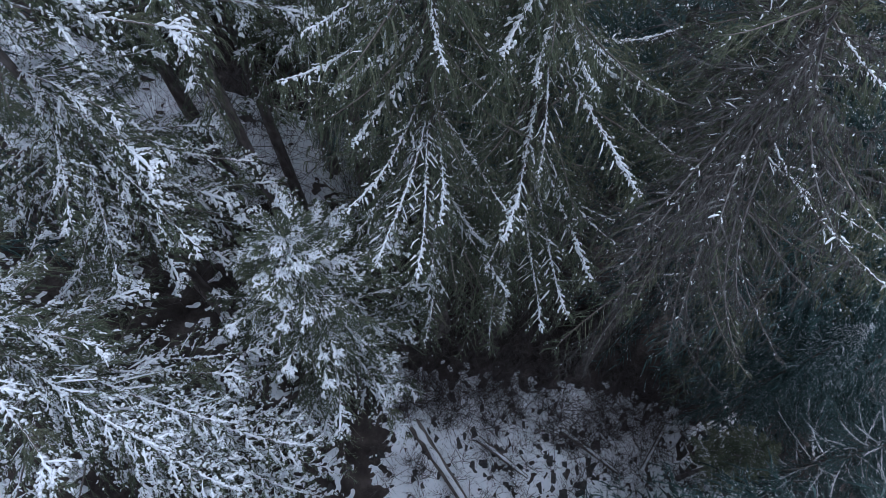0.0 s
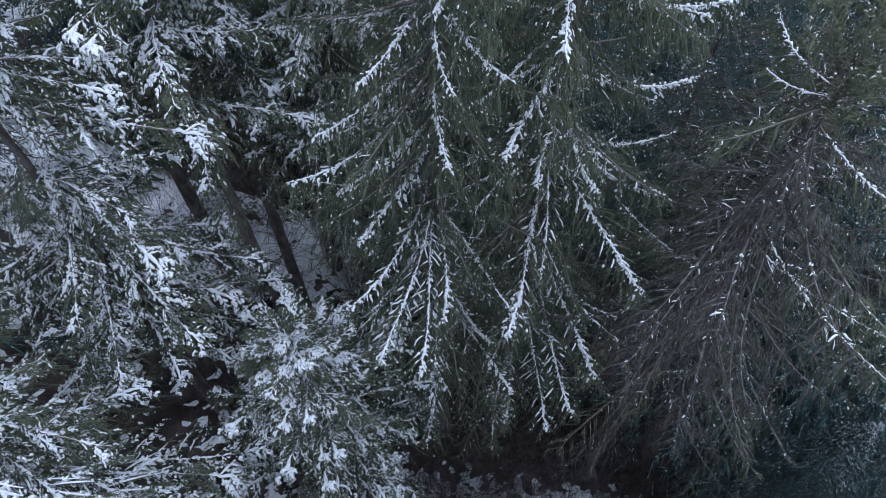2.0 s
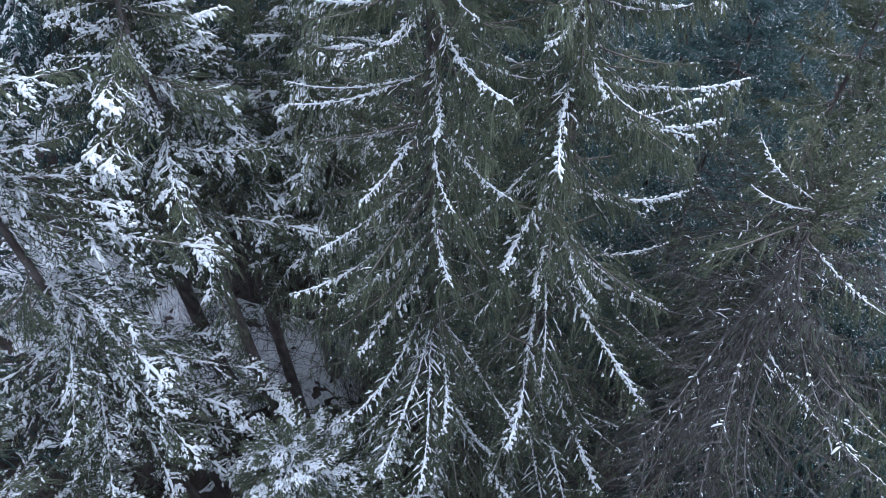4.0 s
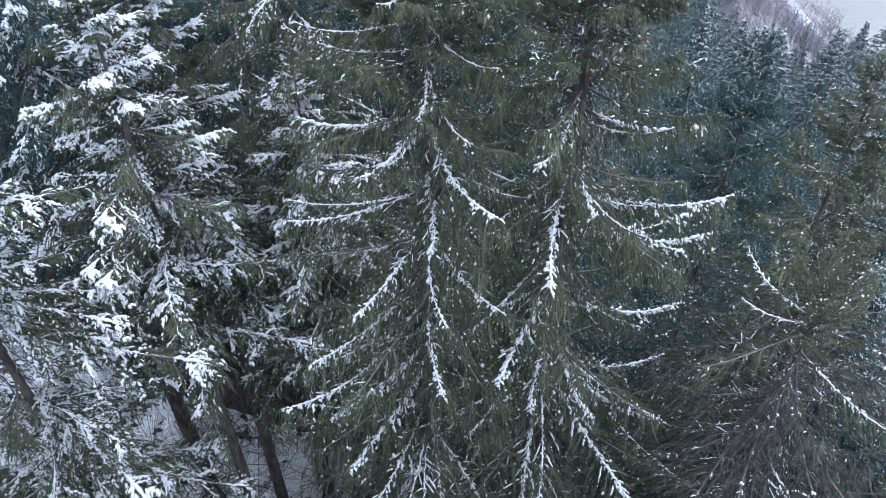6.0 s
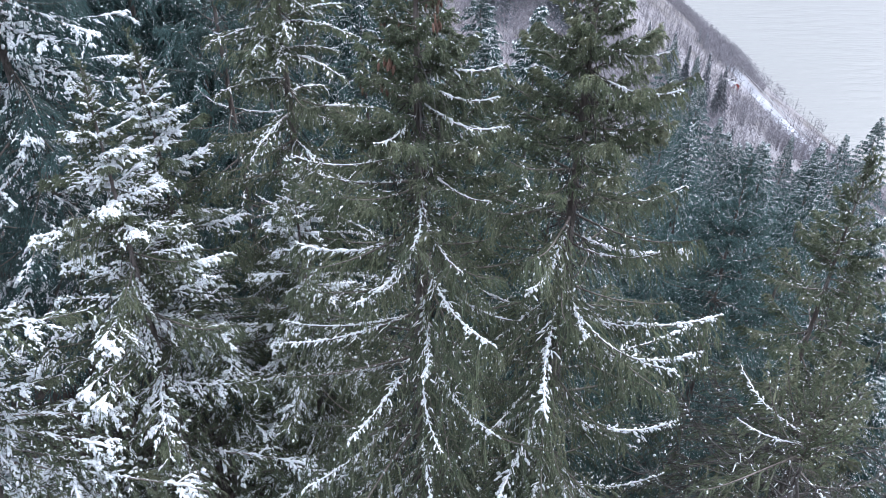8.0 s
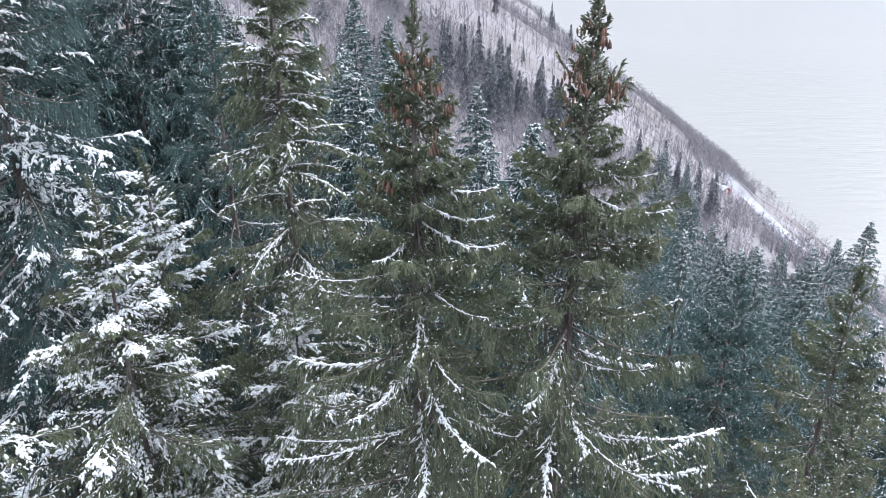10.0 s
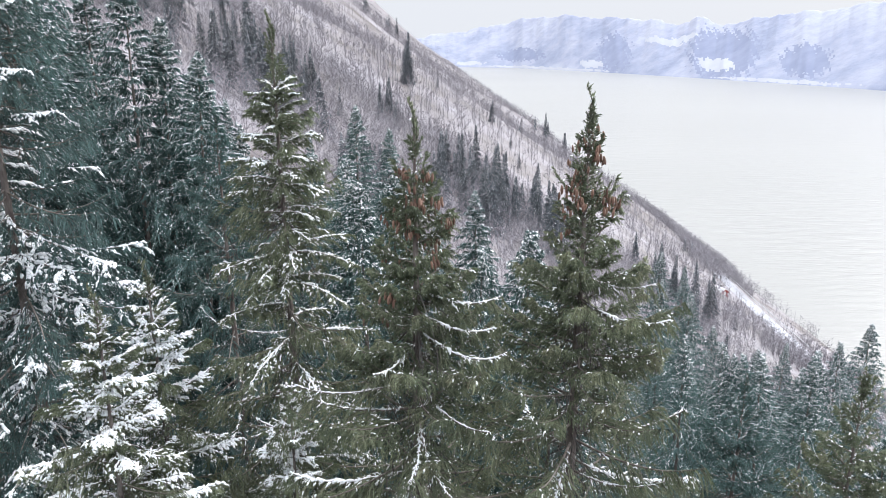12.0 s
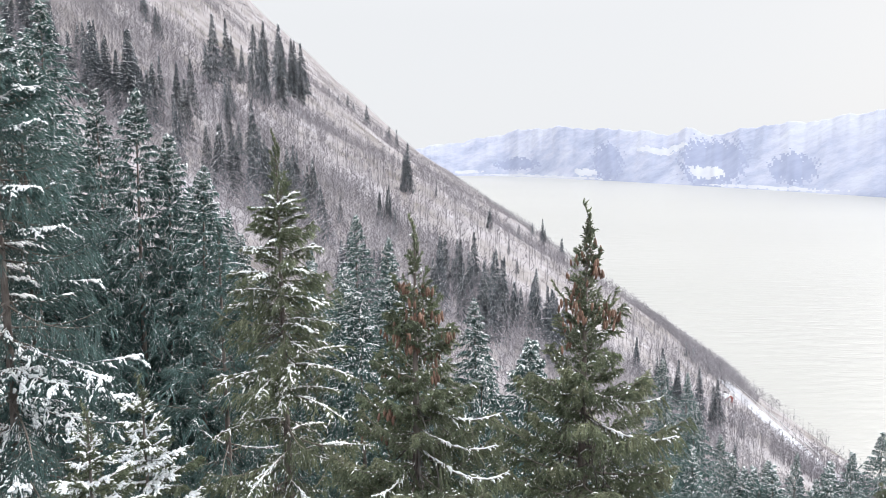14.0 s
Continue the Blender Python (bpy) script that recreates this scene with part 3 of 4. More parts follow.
def spruce(x, y, tip, reach, label, style="line", mat=None, seed=1, lowest=3.8, gap=0.5, per=5, cones=0, hero=(), lean=(0, 0), group="spruces on the slope", trunk_r=None, snowy=0.38, crowd=0.26, spire=0.8, cone_zone=(0.4, 1.6), hero_style="laden", tangle=9, plain=0.18):
    """A near Norway spruce. tip: the height of its top; reach: rows of (metres below the top, length of the boughs there)."""
    rng = np.random.default_rng(seed)
    mat = mat or NEEDLE
    base = hz(x, y) - 0.15
    h = tip - base
    tree = tagged(new("spruce_tree"), label, "tree", group)
    tree.matrix_basis = Matrix.Translation((x - lean[0], y - lean[1], base)) @ Matrix(((1, 0, lean[0] / h, 0), (0, 1, lean[1] / h, 0), (0, 0, 1, 0), (0, 0, 0, 1)))
    path, (tv, tf) = trunk_mesh(h, trunk_r or 0.0085 * h + 0.02, rng)
    link("trunk", tv, tf, BARK, tree, "grey-brown scaly trunk")
    k = int(h * tangle)
    up = rng.uniform(0.15, 0.92, k) * (len(path) - 1)
    j = up.astype(int)
    root = path[j] + (path[j + 1] - path[j]) * (up - j)[:, None]
    turn = rng.uniform(0, 2 * np.pi, k)
    twig = strands(root, unit(np.stack([np.cos(turn), np.sin(turn), rng.normal(-0.2, 0.3, k)], -1)), rng.uniform(0.25, 0.9, k), rng.uniform(0.2, 0.9, k))
    w = np.repeat(np.arange(k), 3)
    jj = rng.integers(1, 5, len(w))
    sub = strands(twig[w, jj], unit(rng.normal(size=(len(w), 3)) * 0.6 + np.array([0, 0, -0.7])), rng.uniform(0.1, 0.35, len(w)), np.full(len(w), 0.3))
    tagged(link("twig_tangle", *join([slivers(twig, 0.007, rng), slivers(sub, 0.004, rng)]), LICHEN, tree, "bare grey dead twigs on the trunk", False), kind="stuff")
    below, spin = 0.15, rng.uniform(0, 360)
    reach = np.array(reach)
    ends = []
    while below < h - lowest:
        r = float(np.interp(below, reach[:, 0], reach[:, 1]))
        n = (per + 2 if below < 3 else per) if below > 0.8 else 5
        for i in range(n):
            a = spin + 360 / n * i + rng.normal(0, 14)
            b = below + rng.uniform(-0.3, 0.3) * min(gap, below)
            up = float(np.interp(b, [0, 0.5, 1.0, 2, 5, 9, 14], [62, 50, 36, 20, 6, 0, -6])) + rng.normal(0, 6)
            f = (1 - b / h) * (len(path) - 1)
            j = min(int(f), len(path) - 2)
            at = path[j] + (path[j + 1] - path[j]) * (f - j)
            kind = "top" if b < (spire if style != "heavy" else 0.2) * rng.uniform(0.6, 1.25) else style
            if kind == "lichen" and b > 3.5 and rng.random() < 0.5:
                kind = "line" if rng.random() < 0.5 else "sparse"
            if kind == "line" and rng.random() > snowy:
                kind = "sparse"
            if kind in ("line", "sparse") and b < (3.0 if snowy < 0.5 else 1.6):
                kind = "upper"
            if kind in ("line", "sparse") and h - b < 4.2 and rng.random() < 0.7:
                kind = "dead"
            if kind in ("heavy", "droop") and b > 1 and rng.random() < plain:
                kind = "sparse"
            long = r * rng.uniform(0.72, 1.18)
            add_bough(tree, rng, at, a, up, long, kind, mat)
            if cone_zone[0] < b < cone_zone[1] or (b < 3.2 and b > 0.3 and rng.random() < 0.12):
                flat = radians(up - (6 if kind == "upper" else 2))
                ends.append(at + rng.uniform(0.5, 0.86) * long * np.array([math.cos(radians(a)) * math.cos(flat), math.sin(radians(a)) * math.cos(flat), math.sin(flat)]))
        spin += 137.5 / n + rng.uniform(-10, 10)
        below += gap * min(1, 0.24 + below * crowd) * rng.uniform(0.8, 1.2)
    # the boughs that stand out: metres below the top, azimuth, length, rise in degrees
    for b, a, r, up, *own in hero:
        kind = own[0] if own else "line" if hero_style == "laden" and b < 3.2 else hero_style
        f = (1 - b / h) * (len(path) - 1)
        j = min(int(f), len(path) - 2)
        add_bough(tree, rng, path[j] + (path[j + 1] - path[j]) * (f - j), a, up, r, kind, mat, 2)
    # the leader
    add_bough(tree, rng, path[-1] - np.array([0, 0, 0.38]), 0, 80, 0.48, "top", mat, 0)
    # cones hang in bunches under the bough ends of the top
    for i in range(cones // 3):
        end = ends[int(rng.integers(len(ends)))]
        for _ in range(3):
            c = place("cone", CONE_MESH, tree, "hanging brown cone")
            x, y, z = end + rng.normal(0, (0.04, 0.04, 0.02))
            c.matrix_basis = pose(x, y, z - 0.015, rng.normal(0, 6), rng.normal(0, 6), 0) @ Matrix.Scale(rng.uniform(0.7, 0.98), 4)
    return tree


NARROW = [(0, 0.05), (0.3, 0.13), (0.6, 0.25), (0.9, 0.40), (1.3, 0.55), (1.8, 0.75), (2.2, 0.9), (3, 1.15), (5, 1.5), (8, 1.95), (12, 2.2), (18, 2.3)]
SLIM = [(0, 0.04), (0.3, 0.09), (0.5, 0.19), (0.7, 0.27), (1.1, 0.36), (1.5, 0.46), (1.9, 0.6), (2.4, 0.85), (3, 1.1), (5, 1.5), (8, 1.95), (12, 2.2), (18, 2.3)]
SPIRE = [(0, 0.05), (0.3, 0.12), (0.6, 0.21), (0.9, 0.32), (1.3, 0.46), (1.8, 0.66), (2.2, 0.85), (3, 1.15), (5, 1.5), (8, 1.95), (12, 2.2), (18, 2.3)]
WIDE = [(0, 0.12), (0.5, 0.30), (1, 0.5), (2, 0.85), (4, 1.45), (7, 2.1), (11, 2.6), (18, 2.7)]
BROAD = [(0, 0.2), (1, 0.6), (2, 1.1), (4, 2.0), (6, 2.6), (9, 3.0), (14, 3.1)]

MIDDLE_LOW = [(3.84, -89, 1.25, 4), (4.65, -124, 1.43, 3), (5.42, -143, 1.68, 1), (5.76, -145, 1.55, 1), (5.86, -142, 2.07, 0), (6.40, -136, 1.58, 0), (6.72, -119, 1.80, 0), (5.45, -87, 1.54, 1), (7.77, -88, 2.01, -1), (7.61, -102, 2.72, -2), (7.66, -97, 2.70, -2), (10.19, -50, 1.56, -4),
              (10.33, -60, 2.33, -4), (12.25, -97, 1.99, -5), (7.54, -121, 2.23, -2), (4.52, -64, 1.46, 2), (3.34, -68, 1.51, 3), (4.16, -170, 1.49, 3), (4.79, 178, 1.45, 1)]
MIDDLE_HIGH = [(3.29, 176, 1.23, 6), (2.10, -6, 0.83, 10), (2.38, -59, 1.05, 7), (2.00, -113, 0.79, 11), (2.76, -91, 1.02, 8), (3.34, -124, 1.10, 7), (2.74, -77, 1.28, 4), (1.49, -23, 0.78, 10), (2.66, 159, 1.39, 11), (1.71, -29, 0.79, 9), (1.88, -38, 0.91, 8), (2.36, -177, 1.14, 10)]
RIGHT_LOW = [(4.06, -107, 1.84, 1), (5.50, -114, 1.86, 0), (6.24, -103, 1.56, 1), (6.43, -75, 1.49, 1), (7.14, -33, 1.62, 0), (4.71, -27, 1.33, 2), (5.11, 18, 2.36, 6), (7.20, 4, 1.78, 0), (7.25, -65, 2.42, -2), (7.95, -107, 2.55, -2), (9.35, -71, 2.57, -3), (10.11, -74, 2.79, -4), (10.68, -88, 2.77, -4), (12.79, -100, 2.02, -5), (4.40, -14, 0.96, 1)]
RIGHT_HIGH = [(2.02, 2, 0.91, 11), (3.06, 9, 1.25, 7), (3.49, -14, 1.21, 4), (3.37, -117, 1.21, 5), (4.06, -83, 0.96, 6), (4.37, -6, 1.80, 4), (4.93, 2, 1.76, 3), (6.15, 7, 1.75, 1), (2.4, 25, 1.0, 8), (1.83, -36, 0.88, 10), (1.57, -31, 0.70, 11)]
LOWER_LEFT = [(4.09, -15, 2.92, 3), (5.6, -13, 3.6, 3), (4.2, -28, 3.3, 3), (2.96, -5, 1.76, 7), (3.2, -28, 2.7, 5), (2.8, -50, 2.3, 7), (6.4, -22, 3.6, 0), (5.0, -2, 2.6, 3), (7.2, -14, 3.6, 0), (5.2, -38, 3.4, 2), (7.6, -30, 3.4, -2), (6.0, -6, 3.2, 2), (8.2, -20, 3.5, -2), (6.6, -40, 3.4, 0)]
LEFT_BOUGHS = [(3.26, -6, 2.33, 5), (4.53, -32, 1.95, 5), (5.31, -36, 2.37, 3), (7.22, 11, 2.35, 1), (2.72, 9, 1.50, 8), (2.82, -3, 1.54, 7), (1.66, 22, 1.41, 8), (5.9, 5, 2.2, 2)]
DEAD_BOUGHS = [(1.36, -139, 2.9, 8), (1.2, -125, 2.6, 8), (2.0, -137, 3.0, 6), (2.3, -121, 3.0, 2), (1.3, -111, 3.0, 4), (2.5, -100, 3.0, 0), (3.2, -130, 2.8, 0), (3.5, -85, 2.8, -2), (1.0, -97, 2.6, 8), (4.2, -112, 2.6, -4)]
DEAD_SNOW = [(0.4, 116, 1.2, 20, "line"), (0.6, -165, 1.4, 8, "sparse"), (0.5, 167, 0.8, 25, "line"), (0.7, -122, 1.4, 6), (0.9, -62, 1.2, 10, "line"), (1.6, -70, 2.4, 4, "sparse"), (2.6, -60, 2.6, 0, "line"), (3.0, -40, 2.4, 0, "line")]
spruce(-0.15, 5.75, 18.32, SLIM, "tall green Norway spruce with clusters of brown cones near its top", "line", seed=11, cones=174, hero=MIDDLE_LOW + MIDDLE_HIGH, crowd=0.12, lowest=5.0, spire=0.75, cone_zone=(0.45, 1.35), snowy=0.2, tangle=34, trunk_r=0.27)
spruce(1.36, 6.0, 18.43, SPIRE, "tall spruce with thin tip, cones and snow-lined boughs", "line", seed=12, cones=132, hero=RIGHT_LOW + RIGHT_HIGH, crowd=0.12, lowest=5.0, spire=1.45, cone_zone=(0.3, 1.3), snowy=0.2, tangle=34, trunk_r=0.25)
spruce(-1.77, 8.0, 19.11, [(0, 0.06), (0.65, 0.22), (1, 0.36), (1.5, 0.52), (2.3, 0.7), (3, 0.85), (5, 1.2), (8, 1.6), (18, 2.0)], "slender spruce with snow on its short arching boughs", "droop", seed=13, lowest=8.5, crowd=0.16, spire=0.85, tangle=18, per=7, gap=0.5, plain=0.45)
spruce(-3.07, 7.1, 16.57, NARROW, "snow-laden spruce with white-crusted flat boughs", "heavy", seed=14, lowest=8.5, gap=0.5, plain=0.28)
spruce(-3.15, 6.1, 16.62, NARROW, "snow-laden spruce close beside another", "heavy", seed=26, lowest=9, plain=0.28)
spruce(-4.7, 4.9, 16.2, WIDE, "snow-laden spruce with long white drooping boughs", "heavy", seed=15, lowest=5.5, hero=LEFT_BOUGHS, hero_style="heavy", gap=0.7)
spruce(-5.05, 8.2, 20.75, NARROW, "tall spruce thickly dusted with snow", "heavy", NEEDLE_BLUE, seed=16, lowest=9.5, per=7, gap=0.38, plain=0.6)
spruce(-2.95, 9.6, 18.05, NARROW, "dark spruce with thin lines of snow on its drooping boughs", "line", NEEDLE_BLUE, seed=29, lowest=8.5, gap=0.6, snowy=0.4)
spruce(-1.65, 7.2, 15.1, NARROW, "snowy spruce standing half behind a taller one", "heavy", seed=27, lowest=9.5)
spruce(3.92, 5.0, 13.4, [(0, 0.6), (0.6, 1.1), (2, 1.8), (4, 2.3), (8, 2.6), (14, 2.6)], "half-dead grey spruce with lichen-hung bare twigs", "lichen", seed=17, hero=DEAD_BOUGHS + DEAD_SNOW, hero_style="lichen", tangle=16, lowest=7.5, gap=0.7)
spruce(-1.95, 3.7, 10.3, [(0, 0.25), (1, 0.85), (3, 1.7), (6, 2.2), (10, 2.3)], "young spruce thickly coated with snow", "heavy", seed=18, per=6, lowest=3, gap=0.42)
spruce(-5.2, 2.3, 14.0, BROAD, "snow-laden spruce with heavy spreading boughs", "heavy", seed=19, hero=LOWER_LEFT, hero_style="heavy", lowest=5, gap=0.65)
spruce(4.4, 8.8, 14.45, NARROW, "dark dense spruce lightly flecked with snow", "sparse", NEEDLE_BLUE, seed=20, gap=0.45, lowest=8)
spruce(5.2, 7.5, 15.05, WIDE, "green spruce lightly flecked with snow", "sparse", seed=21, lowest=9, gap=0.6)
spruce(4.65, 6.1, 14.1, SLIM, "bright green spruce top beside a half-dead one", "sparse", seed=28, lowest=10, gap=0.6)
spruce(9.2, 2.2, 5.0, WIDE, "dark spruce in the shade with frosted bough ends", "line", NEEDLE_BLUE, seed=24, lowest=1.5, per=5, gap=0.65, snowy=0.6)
spruce(7.2, 2.3, 2.2, [(0, 0.2), (1, 0.6), (3, 1.2), (6, 1.5)], "small dark spruce with frosted twigs", "sparse", seed=22, per=5)
spruce(7.6, 5.8, 9.0, WIDE, "dark spruce in the shade lightly flecked with snow", "sparse", seed=23, lowest=4, per=4, gap=0.75)


# ---- spruces farther off: trunk, crown and snow, built in a few shapes and copied ----


def crown(h, reach, seed, whorl, per, tuft, long, wide, snow_share, hang, taper, low=0.86):
    """Corners and faces of a whole crown and of the snow on it; reach: length of the lowest boughs."""
    rng = np.random.default_rng(seed)
    z, s, roots, ways, lens = 0.0, 0, [], [], []
    while z < h * low:
        r = reach * min(1.0, 0.03 + taper * z / h)
        for i in range(per):
            a = s + 2 * np.pi * i / per + rng.normal(0, 0.2)
            up = np.interp(z / h, [0, 0.08, 0.3, 0.9], [1.0, 0.5, 0.0, -0.35])
            roots.append((0, 0, h - z + rng.uniform(-0.4, 0.4) * whorl)), ways.append((math.cos(a), math.sin(a), up)), lens.append(r * rng.uniform(0.75, 1.2))
        s += 2.4
        z += whorl * min(1, 0.4 + 4 * z / h) * rng.uniform(0.8, 1.2)
    roots, ways, lens = np.array(roots), unit(np.array(ways, float)), np.array(lens)
    main = strands(roots, ways, lens, np.full(len(lens), 0.22), 6)
    n = len(main)
    pieces = [sprays(main, wide * 1.2, rng), needles(main, tuft, long, wide, rng, 1.0)]
    if hang:
        w = np.repeat(np.arange(n), hang)
        pos = rng.uniform(0.12, 1, len(w)) * 5
        i = np.minimum(pos.astype(int), 4)
        q = main[w, i] + (main[w, i + 1] - main[w, i]) * (pos - i)[:, None]
        side = np.cross(ways[w], (0, 0, 1.0)) * rng.choice([-1, 1], (len(w), 1))
        d = unit(side * rng.uniform(0.1, 1.1, (len(w), 1)) + ways[w] * 0.6 + np.array([0, 0, 1.0]) * rng.uniform(-0.7, 0.05, (len(w), 1)))
        sub = strands(q, d, rng.uniform(0.10, 0.26, len(w)) * lens[w] ** 0.6, np.full(len(w), 0.5), 4)
        pieces += [sprays(sub, wide * 1.15, rng), needles(sub, 4, long * 0.8, wide * 0.8, rng, 0.9)]
    # snow in small rounded loaves, along the boughs and scattered over the twigs
    sn = []
    for curves, chance in ((main, 10.0), (sub if hang else None, 2.6)):
        if curves is None:
            continue
        w = np.repeat(np.arange(len(curves)), rng.poisson(chance * snow_share * np.clip(rng.normal(1, 0.6, len(curves)), 0, 2.2)))
        q = rng.uniform(0.25 if chance > 5 else 0.0, 1, len(w)) * (curves.shape[1] - 1.001)
        j = q.astype(int)
        d = unit(curves[w, j + 1] - curves[w, j])
        p = curves[w, j] + (curves[w, j + 1] - curves[w, j]) * (q - j)[:, None]
        r = wide * np.exp(rng.normal(-0.45 if chance > 5 else -0.62, 0.4, len(w)))
        p[:, 2] += wide * 0.8
        sn.append(spindles(p, d + rng.normal(0, 0.4, d.shape), r * rng.uniform(2.2, 5.0, len(w)), r, rng, sides=3))
    return join(pieces), join(sn)


def distant_spruce(h, reach, seed, mat, label, group, **how):
    rng = np.random.default_rng(seed)
    tree = tagged(new("spruce_tree"), label, "tree", group)
    (cv, cf), (sv, sf) = crown(h, reach, seed, **how)
    if mat is not FAR_NEEDLE:
        link("trunk", *trunk_mesh(h * 0.98, 0.009 * h + 0.02, rng)[1], BARK, tree)
    tagged(link("crown", cv, cf, mat, tree, smooth=False), kind="stuff")
    tagged(link("snow", sv, sf, SNOW, tree, "snow caught on the boughs"), kind="stuff")
    return tree


def scatter(protos, spots, seed, sink=0.2, first=True):
    """Stand copies of the shapes at (x, y, height) spots; the shapes themselves take the first spots."""
    rng = np.random.default_rng(seed)
    for i, (x, y, h) in enumerate(spots):
        p, tall = protos[i % len(protos)]
        k = h / tall
        m = pose(x, y, hz(x, y) - sink, rng.normal(0, 1.2), rng.normal(0, 1.2), rng.uniform(0, 360))
        if first and i < len(protos):
            p.scale = (k * 1.0, k * 1.0, k)
            p.matrix_basis = m @ Matrix.Diagonal((k, k, k, 1))
        else:
            c = copy_thing(p, m)
            w = k * rng.uniform(0.85, 1.15)
            c.matrix_basis = m @ Matrix.Diagonal((w, w, k, 1))


MID = dict(whorl=0.26, per=7, tuft=12, long=0.06, wide=0.014, hang=26, taper=1.9, low=0.72)
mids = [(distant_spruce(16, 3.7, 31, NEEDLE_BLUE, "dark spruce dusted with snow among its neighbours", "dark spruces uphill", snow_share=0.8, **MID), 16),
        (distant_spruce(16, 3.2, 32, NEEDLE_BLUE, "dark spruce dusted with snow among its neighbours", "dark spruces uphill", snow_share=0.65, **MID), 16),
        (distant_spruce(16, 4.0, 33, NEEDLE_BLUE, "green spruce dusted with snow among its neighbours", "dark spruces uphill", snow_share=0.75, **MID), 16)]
MID_SPOTS = [(-7.2, 14.0, 17.2), (-7.9, 17.0, 15.9), (-6.2, 15.0, 15.6), (-6.4, 19.0, 15.0), (-6.8, 24.0, 12.8), (-7.3, 12.6, 16.4), (-9.7, 17.0, 16.8), (-4.0, 24.0, 13.5), (-3.6, 28.0, 12.1), (-2.1, 24.0, 13.0), (1.9, 20.0, 15.1), (0.9, 15.0, 14.8), (3.4, 24.0, 14.6), (7.1, 17.0, 15.9), (10.1, 22.0, 15.2), (11.3, 20.0, 16.0), (10.8, 30.0, 15.4), (10.1, 26.0, 15.5), (13.5, 26.0, 15.0), (10.8, 18.0, 16.9)]
WALL_SPOTS = [(-6.1, 14.0, 16.5), (-5.3, 14.0, 15.5), (-5.6, 16.0, 14.8), (-5.5, 18.0, 14.7), (-4.6, 17.0, 14.4), (-7.1, 13.0, 16.5), (-3.2, 19.0, 14.2), (-2.3, 16.0, 14.9), (-3.3, 13.0, 14.6), (-4.8, 22.0, 11.8), (-6.9, 14.0, 15.5)]
EDGE_SPOTS = [(7.8, 16.0, 15.7), (14.8, 24.0, 16.4), (19.6, 30.0, 17.7), (19.6, 36.0, 14.9), (27.2, 40.0, 18.9), (15.1, 34.0, 14.2), (16.7, 44.0, 15.5), (12.1, 36.0, 15.4), (17.5, 30.0, 15.2), (7.4, 8.6, 16.9), (6.6, 7.3, 15.4), (8.6, 6.6, 16.6), (8.2, 10.5, 18.0), (9.8, 8.4, 18.0)]
DARK_SPOTS = [(-1.8, 34.0, 11.2), (0.2, 38.0, 10.6), (-6.0, 16.0, 13.5), (-2.0, 17.0, 14.2), (-11.0, 22.0, 13.3), (5.6, 19.0, 14.3), (-13.5, 22.0, 16.5), (-1.2, 10.5, 11), (1.0, 9.2, 9.5), (2.4, 10.6, 10), (0.2, 12.5, 13), (5.0, 10.5, 12), (3.2, 12.8, 13.5), (6.8, 9.6, 11), (1.8, 7.6, 7), (9.4, 5.2, 13), (11.2, 4.6, 13), (10.6, 6.6, 15), (8.4, 4.4, 11), (12.6, 3.2, 11)]
BETWEEN_SPOTS = [(-2.3, 22.0, 15.7), (-1.6, 20.0, 15.5), (1.2, 12.0, 16.7), (-1.3, 14.0, 15.6), (1.6, 10.6, 16.4), (-2.2, 16.0, 15.4), (-1.1, 18.0, 15.4), (8.0, 17.0, 15.6), (2.8, 14.0, 16.3), (1.6, 20.0, 16.1), (2.6, 19.0, 15.8)]
# mostly unseen spruces round and behind the camera's gap, added to shade the floor
SHADE_SPOTS = [(2.6, -2.5, 18.5), (5.2, -2.3, 19.5), (7.6, -1.7, 20), (10.2, -1.9, 19), (0.5, -4.3, 18), (4.4, -4.0, 19.5), (-3.6, -4.2, 17.5), (8.2, -3.2, 21), (13.6, 3.6, 9), (14.5, 1.0, 10), (16.5, 4.2, 10), (-1.6, -1.9, 12), (8.6, -0.9, 13), (11.5, -1.0, 14), (5.6, -0.9, 15), (0.6, -2.0, 10.5), (0.4, -3.4, 15), (3.4, -2.6, 14), (-3.0, -2.8, 15), (3.2, -4.2, 17), (-3.4, -4.5, 16), (0.2, -6.5, 17), (6.5, -4.0, 18), (16, 1.0, 18), (15, 6.0, 18), (-7.6, -2.0, 16), (-8.2, 3.2, 17), (-8.0, 6.0, 16), (12, -5, 18), (-4, -9, 17), (4, -9, 18), (13, 9, 17)]
scatter(mids, MID_SPOTS + WALL_SPOTS + EDGE_SPOTS, 3)
scatter(mids, BETWEEN_SPOTS, 6, first=False)
scatter(mids, SHADE_SPOTS + DARK_SPOTS, 5, first=False)

FAR = dict(whorl=0.6, per=8, tuft=7, long=0.28, wide=0.10, hang=10, taper=1.1)
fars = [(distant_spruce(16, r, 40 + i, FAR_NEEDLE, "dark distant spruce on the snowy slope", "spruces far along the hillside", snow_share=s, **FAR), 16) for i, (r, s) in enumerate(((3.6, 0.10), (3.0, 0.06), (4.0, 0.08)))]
rng = np.random.default_rng(77)
FAR_SPOTS = []
